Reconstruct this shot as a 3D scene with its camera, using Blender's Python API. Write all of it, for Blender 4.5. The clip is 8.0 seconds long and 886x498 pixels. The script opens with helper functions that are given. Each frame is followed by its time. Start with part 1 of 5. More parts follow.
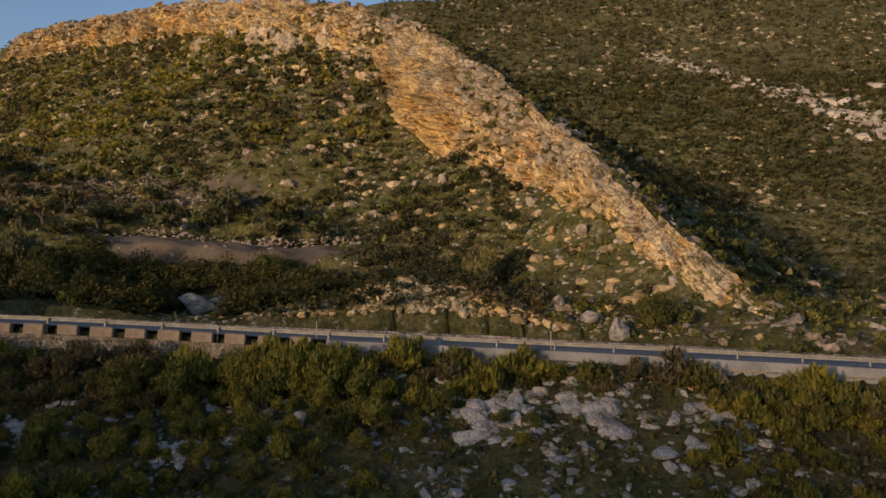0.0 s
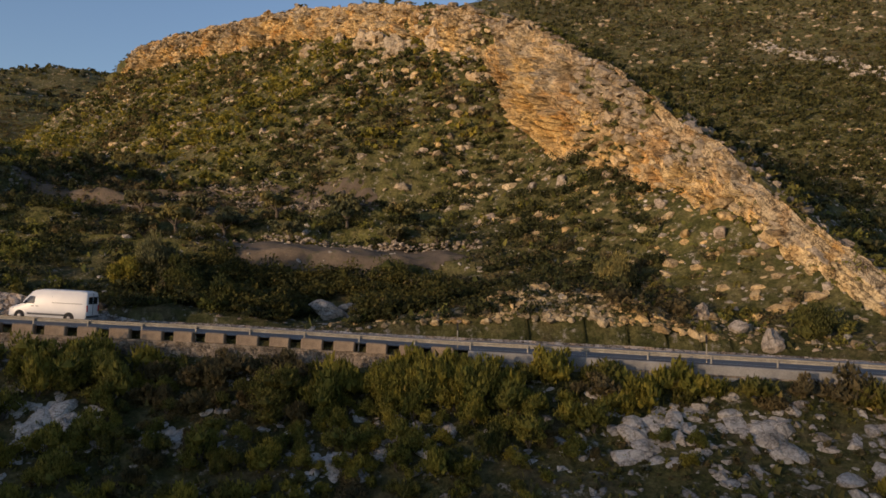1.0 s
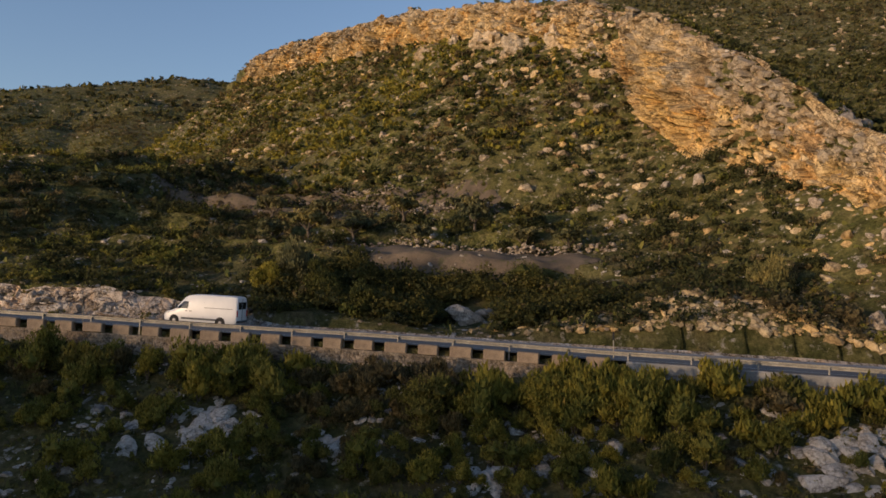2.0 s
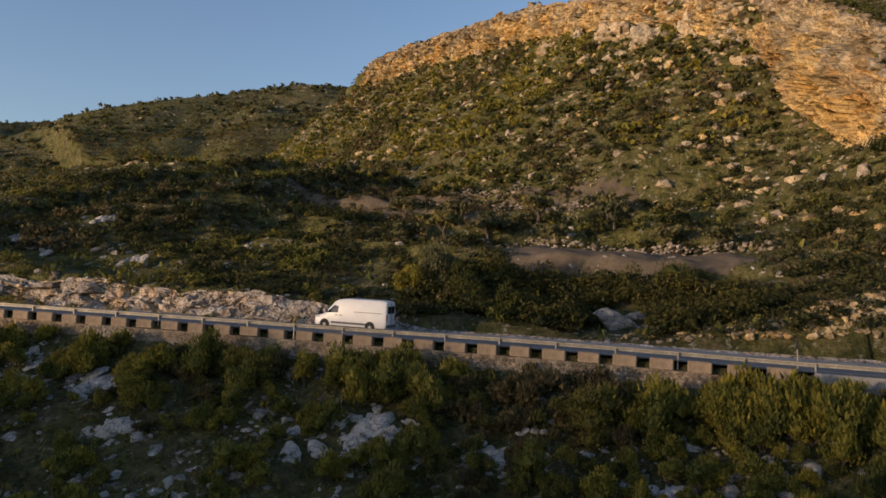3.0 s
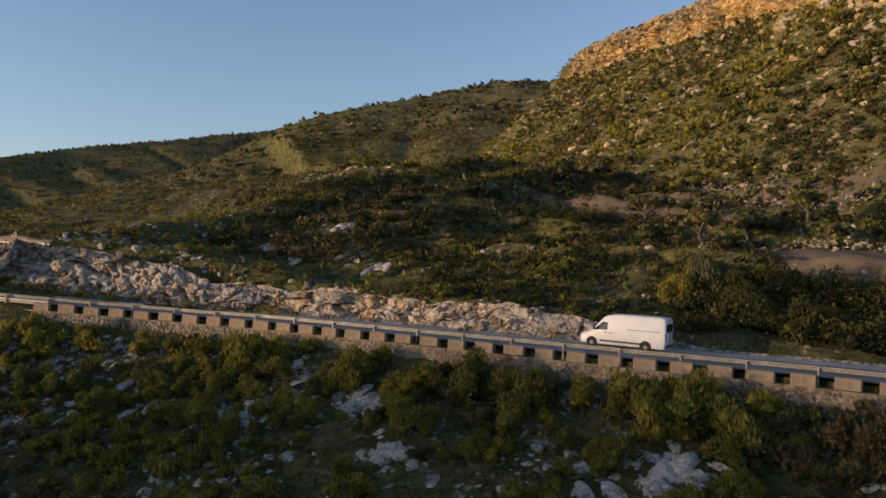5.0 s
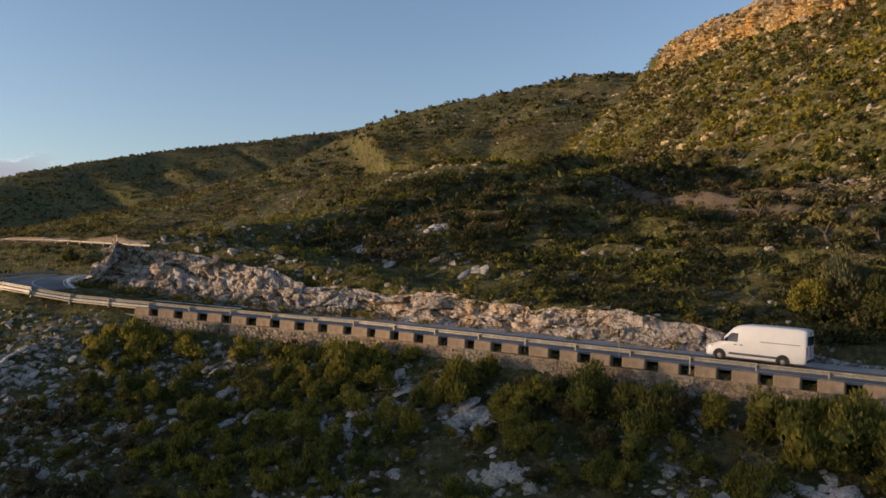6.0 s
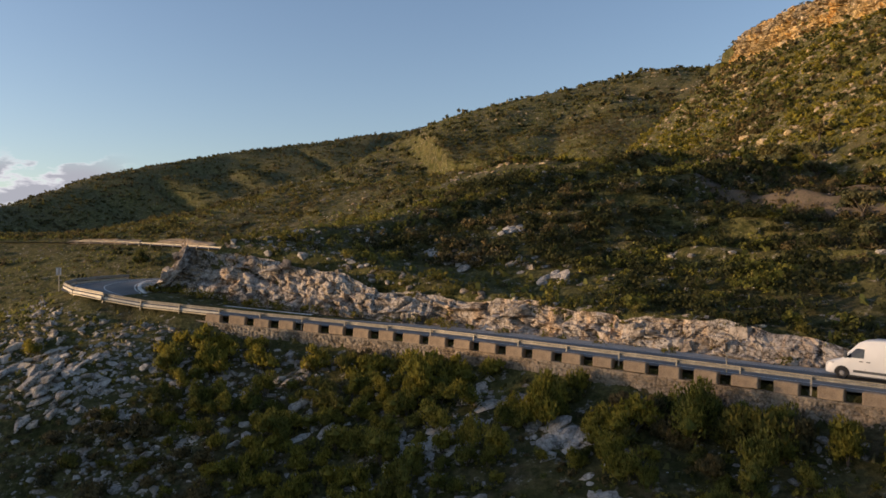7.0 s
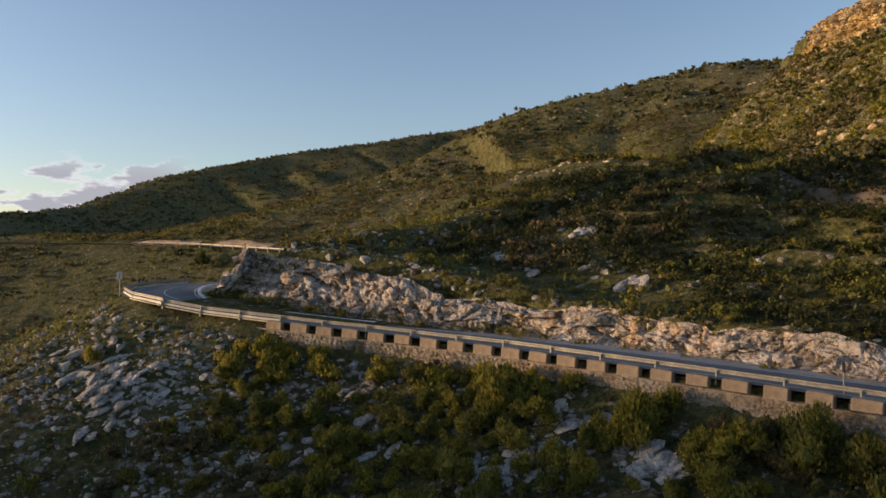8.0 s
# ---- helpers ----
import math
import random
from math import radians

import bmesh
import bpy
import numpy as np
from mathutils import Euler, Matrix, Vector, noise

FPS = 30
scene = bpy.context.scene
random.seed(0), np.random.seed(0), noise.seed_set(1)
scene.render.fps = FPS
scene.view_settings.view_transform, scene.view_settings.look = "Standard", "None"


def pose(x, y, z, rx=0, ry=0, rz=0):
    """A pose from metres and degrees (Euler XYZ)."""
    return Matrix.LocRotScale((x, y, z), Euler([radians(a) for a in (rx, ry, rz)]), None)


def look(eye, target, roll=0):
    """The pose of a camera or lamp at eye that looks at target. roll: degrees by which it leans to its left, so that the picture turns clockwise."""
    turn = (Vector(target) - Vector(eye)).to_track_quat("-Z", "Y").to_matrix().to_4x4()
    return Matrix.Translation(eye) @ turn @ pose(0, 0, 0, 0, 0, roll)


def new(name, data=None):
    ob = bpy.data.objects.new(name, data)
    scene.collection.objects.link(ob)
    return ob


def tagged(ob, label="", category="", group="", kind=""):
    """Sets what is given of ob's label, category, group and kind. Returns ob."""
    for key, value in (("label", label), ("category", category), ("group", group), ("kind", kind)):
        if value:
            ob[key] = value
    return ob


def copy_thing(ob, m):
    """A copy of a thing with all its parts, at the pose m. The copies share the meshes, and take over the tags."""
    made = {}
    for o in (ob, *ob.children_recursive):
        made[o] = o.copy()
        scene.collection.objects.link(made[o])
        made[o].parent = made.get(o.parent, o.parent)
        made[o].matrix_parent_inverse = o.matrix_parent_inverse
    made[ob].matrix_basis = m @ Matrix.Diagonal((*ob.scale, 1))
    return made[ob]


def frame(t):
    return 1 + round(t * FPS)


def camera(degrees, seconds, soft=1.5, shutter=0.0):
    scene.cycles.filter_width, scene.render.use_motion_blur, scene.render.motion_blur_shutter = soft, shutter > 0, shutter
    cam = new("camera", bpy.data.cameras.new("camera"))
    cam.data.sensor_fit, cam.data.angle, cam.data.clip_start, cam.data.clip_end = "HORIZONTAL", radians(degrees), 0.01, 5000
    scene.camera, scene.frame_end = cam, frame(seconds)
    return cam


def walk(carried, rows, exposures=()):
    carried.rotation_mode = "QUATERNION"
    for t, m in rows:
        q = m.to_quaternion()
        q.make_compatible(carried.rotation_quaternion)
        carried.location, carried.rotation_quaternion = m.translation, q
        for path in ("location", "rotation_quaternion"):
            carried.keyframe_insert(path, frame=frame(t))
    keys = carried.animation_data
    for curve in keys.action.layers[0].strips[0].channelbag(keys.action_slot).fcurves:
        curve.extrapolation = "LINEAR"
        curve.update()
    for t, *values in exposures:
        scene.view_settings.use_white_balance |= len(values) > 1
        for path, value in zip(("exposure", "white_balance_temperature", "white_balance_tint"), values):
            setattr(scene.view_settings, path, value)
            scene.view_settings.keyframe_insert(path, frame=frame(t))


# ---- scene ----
cam = camera(60.20, 8.0, soft=1.6)
PATH = [
    (0, (-0.054, -0.028, 2.930), (-0.381, 19.949, 3.823), 0.35),
    (0.5, (-2.104, 0.651, 3.352), (-3.470, 20.584, 4.243), 0.42),
    (1, (-4.200, 1.317, 3.716), (-6.849, 21.123, 4.554), 0.31),
    (1.5, (-6.257, 1.911, 3.982), (-10.101, 21.521, 4.809), 0.34),
    (1.7, (-7.072, 2.132, 4.078), (-11.444, 21.630, 4.904), 0.36),
    (2.8, (-11.498, 3.200, 4.535), (-18.910, 21.760, 5.312), 0.11),
    (3, (-12.300, 3.385, 4.645), (-20.199, 21.743, 5.405), 0.05),
    (3.5, (-14.296, 3.845, 4.962), (-23.308, 21.684, 5.691), 0.06),
    (4, (-16.338, 4.333, 5.368), (-26.527, 21.529, 6.068), -0.01),
    (4.5, (-18.414, 4.830, 5.795), (-29.627, 21.378, 6.452), -0.06),
    (4.7, (-19.245, 5.040, 5.957), (-30.859, 21.309, 6.600), -0.16),
    (6, (-24.610, 6.599, 6.903), (-38.336, 21.135, 7.451), -0.34),
    (6.5, (-26.642, 7.347, 7.227), (-40.936, 21.326, 7.766), -0.36),
    (7, (-28.685, 8.144, 7.527), (-43.501, 21.569, 8.057), -0.36),
    (7.5, (-30.719, 8.976, 7.804), (-46.000, 21.869, 8.322), -0.33),
    (8, (-32.786, 9.800, 8.094), (-48.517, 22.140, 8.617), -0.29),
]
walk(cam, [(t, look(eye, target, roll)) for t, eye, target, roll in PATH], [(0, 0.42, 6000, 17), (3, 0.6, 6000, 17), (5, 0.7, 6100, 17), (8, 0.78, 6350, 17)])

# ---------------------------------------------------------------- materials
def material(name, rough=0.9):
    m = bpy.data.materials.new(name)
    m.use_nodes = True
    b = m.node_tree.nodes["Principled BSDF"]
    b.inputs["Roughness"].default_value = rough
    b.inputs["Specular IOR Level"].default_value = 0.25
    return m, m.node_tree, b


def node(nt, kind, **values):
    n = nt.nodes.new(kind)
    for key, value in values.items():
        n.inputs[key.replace("_", " ")].default_value = value
    return n


def noise_node(nt, scale, detail=4.0, rough=0.6, coord=None):
    n = node(nt, "ShaderNodeTexNoise", Scale=scale, Detail=detail, Roughness=rough)
    if coord is None:
        coord = nt.nodes.new("ShaderNodeTexCoord").outputs["Object"]
    nt.links.new(coord, n.inputs["Vector"])
    return n.outputs["Fac"]


def ramp(nt, fac, *stops):
    r = nt.nodes.new("ShaderNodeValToRGB")
    e = r.color_ramp.elements
    while len(e) < len(stops):
        e.new(0.5)
    for k, (at, col) in enumerate(stops):
        e[k].position, e[k].color = at, (*col, 1)
    nt.links.new(fac, r.inputs["Fac"])
    return r.outputs["Color"]


def blend(nt, fac, a, b, how="MIX"):
    n = nt.nodes.new("ShaderNodeMix")
    n.data_type, n.blend_type = "RGBA", how
    for socket, value in ((n.inputs[0], fac), (n.inputs[6], a), (n.inputs[7], b)):
        if isinstance(value, (float, int)):
            socket.default_value = value
        elif isinstance(value, tuple):
            socket.default_value = (*value, 1)
        else:
            nt.links.new(value, socket)
    return n.outputs[2]


def bump(nt, bsdf, height, strength, distance):
    b = node(nt, "ShaderNodeBump", Strength=strength, Distance=distance)
    nt.links.new(height, b.inputs["Height"])
    nt.links.new(b.outputs[0], bsdf.inputs["Normal"])


def varied(name, low, high, scale=3.0, rough=0.85, grain=30.0, relief=0.02, spec=0.25, island=False, metal=0.0, wear=None):
    """A surface that wanders between two colours at two scales, with fine relief."""
    m, nt, b = material(name, rough)
    b.inputs["Specular IOR Level"].default_value = spec
    b.inputs["Metallic"].default_value = metal
    big, fine = noise_node(nt, scale), noise_node(nt, grain, 3)
    col = ramp(nt, big, (0.3, low), (0.7, high))
    shade = ramp(nt, fine, (0.25, (0.72, 0.72, 0.72)), (0.75, (1.2, 1.2, 1.2)))
    col = blend(nt, 1.0, col, shade, "MULTIPLY")
    if island:
        g = nt.nodes.new("ShaderNodeNewGeometry")
        tone = ramp(nt, g.outputs["Random Per Island"], (0.0, (0.62, 0.62, 0.6)), (1.0, (1.25, 1.22, 1.18)))
        col = blend(nt, 1.0, col, tone, "MULTIPLY")
    if wear:
        col = blend(nt, ramp(nt, noise_node(nt, scale * 2.7, 6), (0.55, (0, 0, 0)), (0.68, (1, 1, 1))), col, wear)
    nt.links.new(col, b.inputs["Base Color"])
    if relief:
        bump(nt, b, fine, 0.6, relief)
    return m


def ground_material():
    m, nt, b = material("hillside_soil", 0.95)
    b.inputs["Specular IOR Level"].default_value = 0.1
    n1, n2, n3, n4 = noise_node(nt, 0.03, 5), noise_node(nt, 0.3, 6, 0.65), noise_node(nt, 2.2, 7, 0.72), noise_node(nt, 0.85, 5, 0.7)
    soil = ramp(nt, n3, (0.3, (0.05, 0.038, 0.026)), (0.7, (0.15, 0.118, 0.08)))
    grass = ramp(nt, n3, (0.3, (0.055, 0.055, 0.018)), (0.52, (0.135, 0.125, 0.043)), (0.8, (0.25, 0.215, 0.1)))
    cover = blend(nt, 1.0, ramp(nt, n1, (0.3, (0.5, 0.5, 0.5)), (0.6, (1, 1, 1))), ramp(nt, n2, (0.34, (0.4, 0.4, 0.4)), (0.52, (1, 1, 1))), "MULTIPLY")
    steep = nt.nodes.new("ShaderNodeNewGeometry")
    parts = nt.nodes.new("ShaderNodeSeparateXYZ")
    nt.links.new(steep.outputs["Normal"], parts.inputs[0])
    straw = ramp(nt, n3, (0.3, (0.05, 0.052, 0.016)), (0.52, (0.14, 0.135, 0.042)), (0.8, (0.3, 0.26, 0.12)))
    grass = blend(nt, ramp(nt, parts.outputs["Z"], (0.76, (1, 1, 1)), (0.9, (0, 0, 0))), grass, straw)
    col = blend(nt, cover, soil, grass)
    stone = ramp(nt, n3, (0.3, (0.2, 0.18, 0.155)), (0.7, (0.46, 0.42, 0.37)))
    mask = blend(nt, 1.0, ramp(nt, n4, (0.56, (0, 0, 0)), (0.66, (1, 1, 1))), ramp(nt, n3, (0.46, (0, 0, 0)), (0.54, (1, 1, 1))), "MULTIPLY")
    low_scrub = blend(nt, 1.0, ramp(nt, noise_node(nt, 0.42, 6, 0.7), (0.46, (0, 0, 0)), (0.55, (1, 1, 1))), (0.75, 0.75, 0.75), "MULTIPLY")
    col = blend(nt, low_scrub, col, ramp(nt, n3, (0.3, (0.022, 0.028, 0.009)), (0.7, (0.075, 0.08, 0.024))))
    nt.links.new(blend(nt, mask, col, stone), b.inputs["Base Color"])
    bump(nt, b, n3, 1.0, 0.5)
    return m


def rock_material(name, low, high, stain, island=True, bedded=0.0):
    m, nt, b = material(name, 0.92)
    b.inputs["Specular IOR Level"].default_value = 0.15
    geo = nt.nodes.new("ShaderNodeNewGeometry")
    pos = geo.outputs["Position"]
    big, mid, fine = noise_node(nt, 0.12, 5, coord=pos), noise_node(nt, 0.9, 7, 0.7, coord=pos), noise_node(nt, 6.0, 4, coord=pos)
    col = ramp(nt, mid, (0.28, low), (0.7, high))
    col = blend(nt, ramp(nt, big, (0.42, (0, 0, 0)), (0.62, (1, 1, 1))), col, blend(nt, 0.75, col, stain))
    col = blend(nt, 1.0, col, ramp(nt, fine, (0.3, (0.65, 0.65, 0.65)), (0.7, (1.15, 1.15, 1.15))), "MULTIPLY")
    # shade of cracks painted as thin dark lines
    crack_shade = ramp(nt, noise_node(nt, 0.8, 5, 0.6, coord=pos), (0.465, (1, 1, 1)), (0.5, (0.5, 0.48, 0.45)), (0.535, (1, 1, 1)))
    col = blend(nt, 1.0, col, crack_shade, "MULTIPLY")
    weather = ramp(nt, noise_node(nt, 0.33, 6, 0.75, coord=pos), (0.34, (0.5, 0.5, 0.5)), (0.5, (1.05, 1.05, 1.05)))
    col = blend(nt, 1.0, col, weather, "MULTIPLY")
    if bedded:
        # bedding planes and joints with their shade painted in, and rusty streaks, that follow the beds of a rock face
        uv = nt.nodes.new("ShaderNodeUVMap")
        uv.uv_map = "beds"
        for sx, sy, width, depth in ((0.14, 0.42, 0.018, 0.3), (0.45, 0.8, 0.02, 0.5), (0.4, 0.2, 0.018, 0.3)):
            stretch = nt.nodes.new("ShaderNodeMapping")
            stretch.inputs["Scale"].default_value = (sx * bedded, sy * bedded, 1)
            nt.links.new(uv.outputs[0], stretch.inputs["Vector"])
            line = noise_node(nt, 1.0, 5, 0.62, coord=stretch.outputs[0])
            col = blend(nt, 1.0, col, ramp(nt, line, (0.5 - width, (1, 1, 1)), (0.5, (depth, depth * 0.93, depth * 0.85)), (0.5 + width, (1, 1, 1))), "MULTIPLY")
        streak = nt.nodes.new("ShaderNodeMapping")
        streak.inputs["Scale"].default_value = (0.5 * bedded, 0.07 * bedded, 1)
        nt.links.new(uv.outputs[0], streak.inputs["Vector"])
        rust = ramp(nt, noise_node(nt, 1.0, 4, coord=streak.outputs[0]), (0.5, (0, 0, 0)), (0.64, (0.75, 0.75, 0.75)))
        col = blend(nt, rust, col, blend(nt, 1.0, col, (1.12, 0.86, 0.56), "MULTIPLY"))
    elif island:
        tone = ramp(nt, geo.outputs["Random Per Island"], (0.0, (0.6, 0.58, 0.56)), (1.0, (1.2, 1.18, 1.15)))
        col = blend(nt, 1.0, col, tone, "MULTIPLY")
    nt.links.new(col, b.inputs["Base Color"])
    bump(nt, b, mid, 1.0, 0.45)
    return m


def leaf_material(name, dark, light, dry):
    m, nt, b = material(name, 0.75)
    b.inputs["Specular IOR Level"].default_value = 0.15
    geo = nt.nodes.new("ShaderNodeNewGeometry")
    col = ramp(nt, geo.outputs["Random Per Island"], (0.0, dark), (0.55, light), (0.95, light), (1.0, dry))
    obj = nt.nodes.new("ShaderNodeObjectInfo")
    tone = ramp(nt, obj.outputs["Random"], (0.0, (0.65, 0.72, 0.7)), (0.5, (1.0, 1.0, 1.0)), (1.0, (1.25, 1.15, 0.85)))
    col = blend(nt, 1.0, col, tone, "MULTIPLY")
    wide = ramp(nt, noise_node(nt, 0.5, 3, coord=geo.outputs["Position"]), (0.35, (0.6, 0.7, 0.7)), (0.65, (1.3, 1.2, 0.95)))
    col = blend(nt, 1.0, col, wide, "MULTIPLY")
    nt.links.new(col, b.inputs["Base Color"])
    trans = nt.nodes.new("ShaderNodeBsdfTranslucent")
    nt.links.new(col, trans.inputs["Color"])
    mix = node(nt, "ShaderNodeMixShader", Fac=0.45)
    nt.links.new(b.outputs[0], mix.inputs[1])
    nt.links.new(trans.outputs[0], mix.inputs[2])
    nt.links.new(mix.outputs[0], nt.nodes["Material Output"].inputs["Surface"])
    return m


SOIL = ground_material()
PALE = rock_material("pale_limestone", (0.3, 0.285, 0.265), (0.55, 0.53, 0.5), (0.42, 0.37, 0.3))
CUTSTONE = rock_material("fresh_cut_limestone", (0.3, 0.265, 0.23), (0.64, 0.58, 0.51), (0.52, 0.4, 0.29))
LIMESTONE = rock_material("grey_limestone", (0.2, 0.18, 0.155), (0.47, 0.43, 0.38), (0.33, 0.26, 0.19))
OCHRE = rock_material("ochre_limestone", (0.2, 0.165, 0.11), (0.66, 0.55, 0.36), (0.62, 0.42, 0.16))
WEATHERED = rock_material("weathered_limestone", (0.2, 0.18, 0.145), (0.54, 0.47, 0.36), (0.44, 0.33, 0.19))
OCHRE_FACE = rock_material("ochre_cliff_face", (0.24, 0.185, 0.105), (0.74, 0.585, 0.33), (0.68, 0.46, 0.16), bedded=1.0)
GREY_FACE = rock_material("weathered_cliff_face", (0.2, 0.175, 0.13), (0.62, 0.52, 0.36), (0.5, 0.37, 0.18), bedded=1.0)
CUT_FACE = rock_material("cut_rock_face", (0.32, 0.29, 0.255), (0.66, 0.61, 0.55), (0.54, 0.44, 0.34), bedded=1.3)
SHRUB = leaf_material("shrub_leaves", (0.05, 0.053, 0.02), (0.145, 0.142, 0.046), (0.21, 0.175, 0.092))
OLIVE = leaf_material("olive_leaves", (0.085, 0.082, 0.048), (0.2, 0.19, 0.105), (0.2, 0.175, 0.105))
BARK = varied("bark", (0.06, 0.05, 0.04), (0.13, 0.11, 0.09), 4, 0.95)
ASPHALT = varied("asphalt", (0.13, 0.125, 0.118), (0.2, 0.192, 0.178), 0.25, 0.8, 25, 0.004)
GRIT = varied("gritty_shoulder", (0.28, 0.255, 0.225), (0.46, 0.42, 0.37), 0.8, 0.95, 12, 0.03)
CONCRETE = varied("sandstone_coloured_concrete", (0.22, 0.165, 0.115), (0.38, 0.29, 0.2), 1.2, 0.9, 14, 0.015)
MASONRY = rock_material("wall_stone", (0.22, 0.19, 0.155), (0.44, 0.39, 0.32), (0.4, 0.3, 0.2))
PAINT = varied("road_paint", (0.5, 0.49, 0.46), (0.75, 0.74, 0.7), 2, 0.7, 20, 0.002)
STEEL = varied("galvanised_steel", (0.24, 0.225, 0.19), (0.42, 0.39, 0.33), 1.5, 0.55, 9, 0.0, 0.4, metal=0.3)

# ---------------------------------------------------------------- daylight
SUN_AZ, SUN_EL = 142.0, 5.6          # degrees to the left of +y, and above the horizon
TO_SUN = Vector((-math.sin(radians(SUN_AZ)) * math.cos(radians(SUN_EL)),
                 math.cos(radians(SUN_AZ)) * math.cos(radians(SUN_EL)), math.sin(radians(SUN_EL))))
world = bpy.data.worlds.new("sky")
scene.world = world
world.use_nodes = True
wt = world.node_tree
wt.nodes.clear()
sky = wt.nodes.new("ShaderNodeTexSky")
sky.sky_type = "NISHITA"
sky.sun_disc = False
sky.sun_elevation = radians(SUN_EL)
sky.sun_rotation = radians(-SUN_AZ)
sky.altitude = 300
sky.air_density, sky.dust_density, sky.ozone_density = 1.0, 0.9, 1.4
wbg = wt.nodes.new("ShaderNodeBackground")
wbg.inputs["Strength"].default_value = 0.15
wout = wt.nodes.new("ShaderNodeOutputWorld")
# a few low evening clouds over the western horizon
wtc = wt.nodes.new("ShaderNodeTexCoord")
wmap = wt.nodes.new("ShaderNodeMapping")
wmap.inputs["Scale"].default_value = (6.0, 6.0, 19.0)
wmap.inputs["Location"].default_value = (0.7, 0.3, 0.25)
wt.links.new(wtc.outputs["Generated"], wmap.inputs["Vector"])
wn = noise_node(wt, 2.1, 6, 0.55, coord=wmap.outputs[0])
wsep = wt.nodes.new("ShaderNodeSeparateXYZ")
wt.links.new(wtc.outputs["Generated"], wsep.inputs[0])


def rises(value, a, b):
    r = wt.nodes.new("ShaderNodeMapRange")
    r.interpolation_type = "SMOOTHSTEP"
    r.inputs["From Min"].default_value, r.inputs["From Max"].default_value = a, b
    wt.links.new(value, r.inputs["Value"])
    return r.outputs[0]


def times(a, b):
    n = wt.nodes.new("ShaderNodeMath")
    n.operation = "MULTIPLY"
    wt.links.new(a, n.inputs[0])
    wt.links.new(b, n.inputs[1])
    return n.outputs[0]


low_band = times(rises(wsep.outputs["Z"], 0.15, 0.11), rises(wsep.outputs["X"], -0.925, -0.95))
wfac = times(rises(wn, 0.49, 0.55), low_band)
wshade = ramp(wt, wn, (0.49, (4.3, 4.2, 4.0)), (0.53, (3.0, 3.0, 3.0)), (0.575, (1.7, 1.75, 1.85)))
hazy = blend(wt, 1.0, sky.outputs[0], (0.98, 0.97, 1.05), "MULTIPLY")
wt.links.new(blend(wt, wfac, hazy, wshade), wbg.inputs["Color"])
wt.links.new(wbg.outputs[0], wout.inputs["Surface"])

sun_data = bpy.data.lights.new("sun", "SUN")
sun_data.energy, sun_data.angle, sun_data.color = 3.4, radians(3.4), (1.0, 0.69, 0.38)
sun = new("sun", sun_data)
sun.matrix_world = look(TO_SUN * 100, (0, 0, 0))

# ---------------------------------------------------------------- the lie of the land
def lattice(x, y, seed):
    n = (x.astype(np.int64) * 374761393 + y.astype(np.int64) * 668265263 + seed * 974634777) & 0xFFFFFFFF
    n = ((n ^ (n >> 13)) * 1274126177) & 0xFFFFFFFF
    return ((n ^ (n >> 16)) & 0xFFFF) / 65535.0


def value_noise(x, y, seed):
    x0, y0 = np.floor(x), np.floor(y)
    u, v = x - x0, y - y0
    u, v = u * u * (3 - 2 * u), v * v * (3 - 2 * v)
    a, b = lattice(x0, y0, seed), lattice(x0 + 1, y0, seed)
    c, d = lattice(x0, y0 + 1, seed), lattice(x0 + 1, y0 + 1, seed)
    return (a + (b - a) * u) * (1 - v) + (c + (d - c) * u) * v - 0.5


def rough_noise(x, y, size, octaves, seed, keep=0.5):
    total, amp = 0.0, 1.0
    for k in range(octaves):
        total = total + amp * value_noise(x / size + 17.3 * k, y / size - 9.1 * k, seed + k)
        size, amp = size * 0.47, amp * keep
    return total


def smooth_line(points, step):
    """A Catmull-Rom curve through plan points, resampled at even steps."""
    p = np.array(points, float)
    p = np.vstack([2 * p[0] - p[1], p, 2 * p[-1] - p[-2]])
    out = []
    for a, b, c, d in zip(p, p[1:], p[2:], p[3:]):
        for t in np.linspace(0, 1, 24, endpoint=False):
            out.append(0.5 * (2 * b + (c - a) * t + (2 * a - 5 * b + 4 * c - d) * t * t + (3 * b - a - 3 * c + d) * t ** 3))
    out = np.array(out + [p[-2]])
    along = np.r_[0, np.cumsum(np.linalg.norm(np.diff(out, axis=0), axis=1))]
    even = np.arange(0, along[-1], step)
    return np.stack([np.interp(even, along, out[:, k]) for k in range(out.shape[1])], 1)


def off_line(x, y, line):
    """Signed distance to a plan line (positive on its right-hand side when followed) and the index of the nearest point on it."""
    flat = np.stack([x.ravel(), y.ravel()], 1)
    dist, near, side = np.empty(len(flat)), np.empty(len(flat)), np.empty(len(flat))
    a, ab = line[:-1, :2], np.diff(line[:, :2], axis=0)
    length = (ab ** 2).sum(1)
    for k in range(0, len(flat), 20000):
        q = flat[k:k + 20000, None] - a[None]
        t = np.clip((q * ab).sum(2) / length, 0, 1)
        gap = q - t[..., None] * ab
        far = (gap ** 2).sum(2)
        n = far.argmin(1)
        r = np.arange(len(n))
        dist[k:k + 20000], near[k:k + 20000] = np.sqrt(far[r, n]), n + t[r, n]
        side[k:k + 20000] = np.sign(ab[n, 1] * q[r, n, 0] - ab[n, 0] * q[r, n, 1])
    return (dist * np.where(side == 0, 1, side)).reshape(x.shape), near.reshape(x.shape)


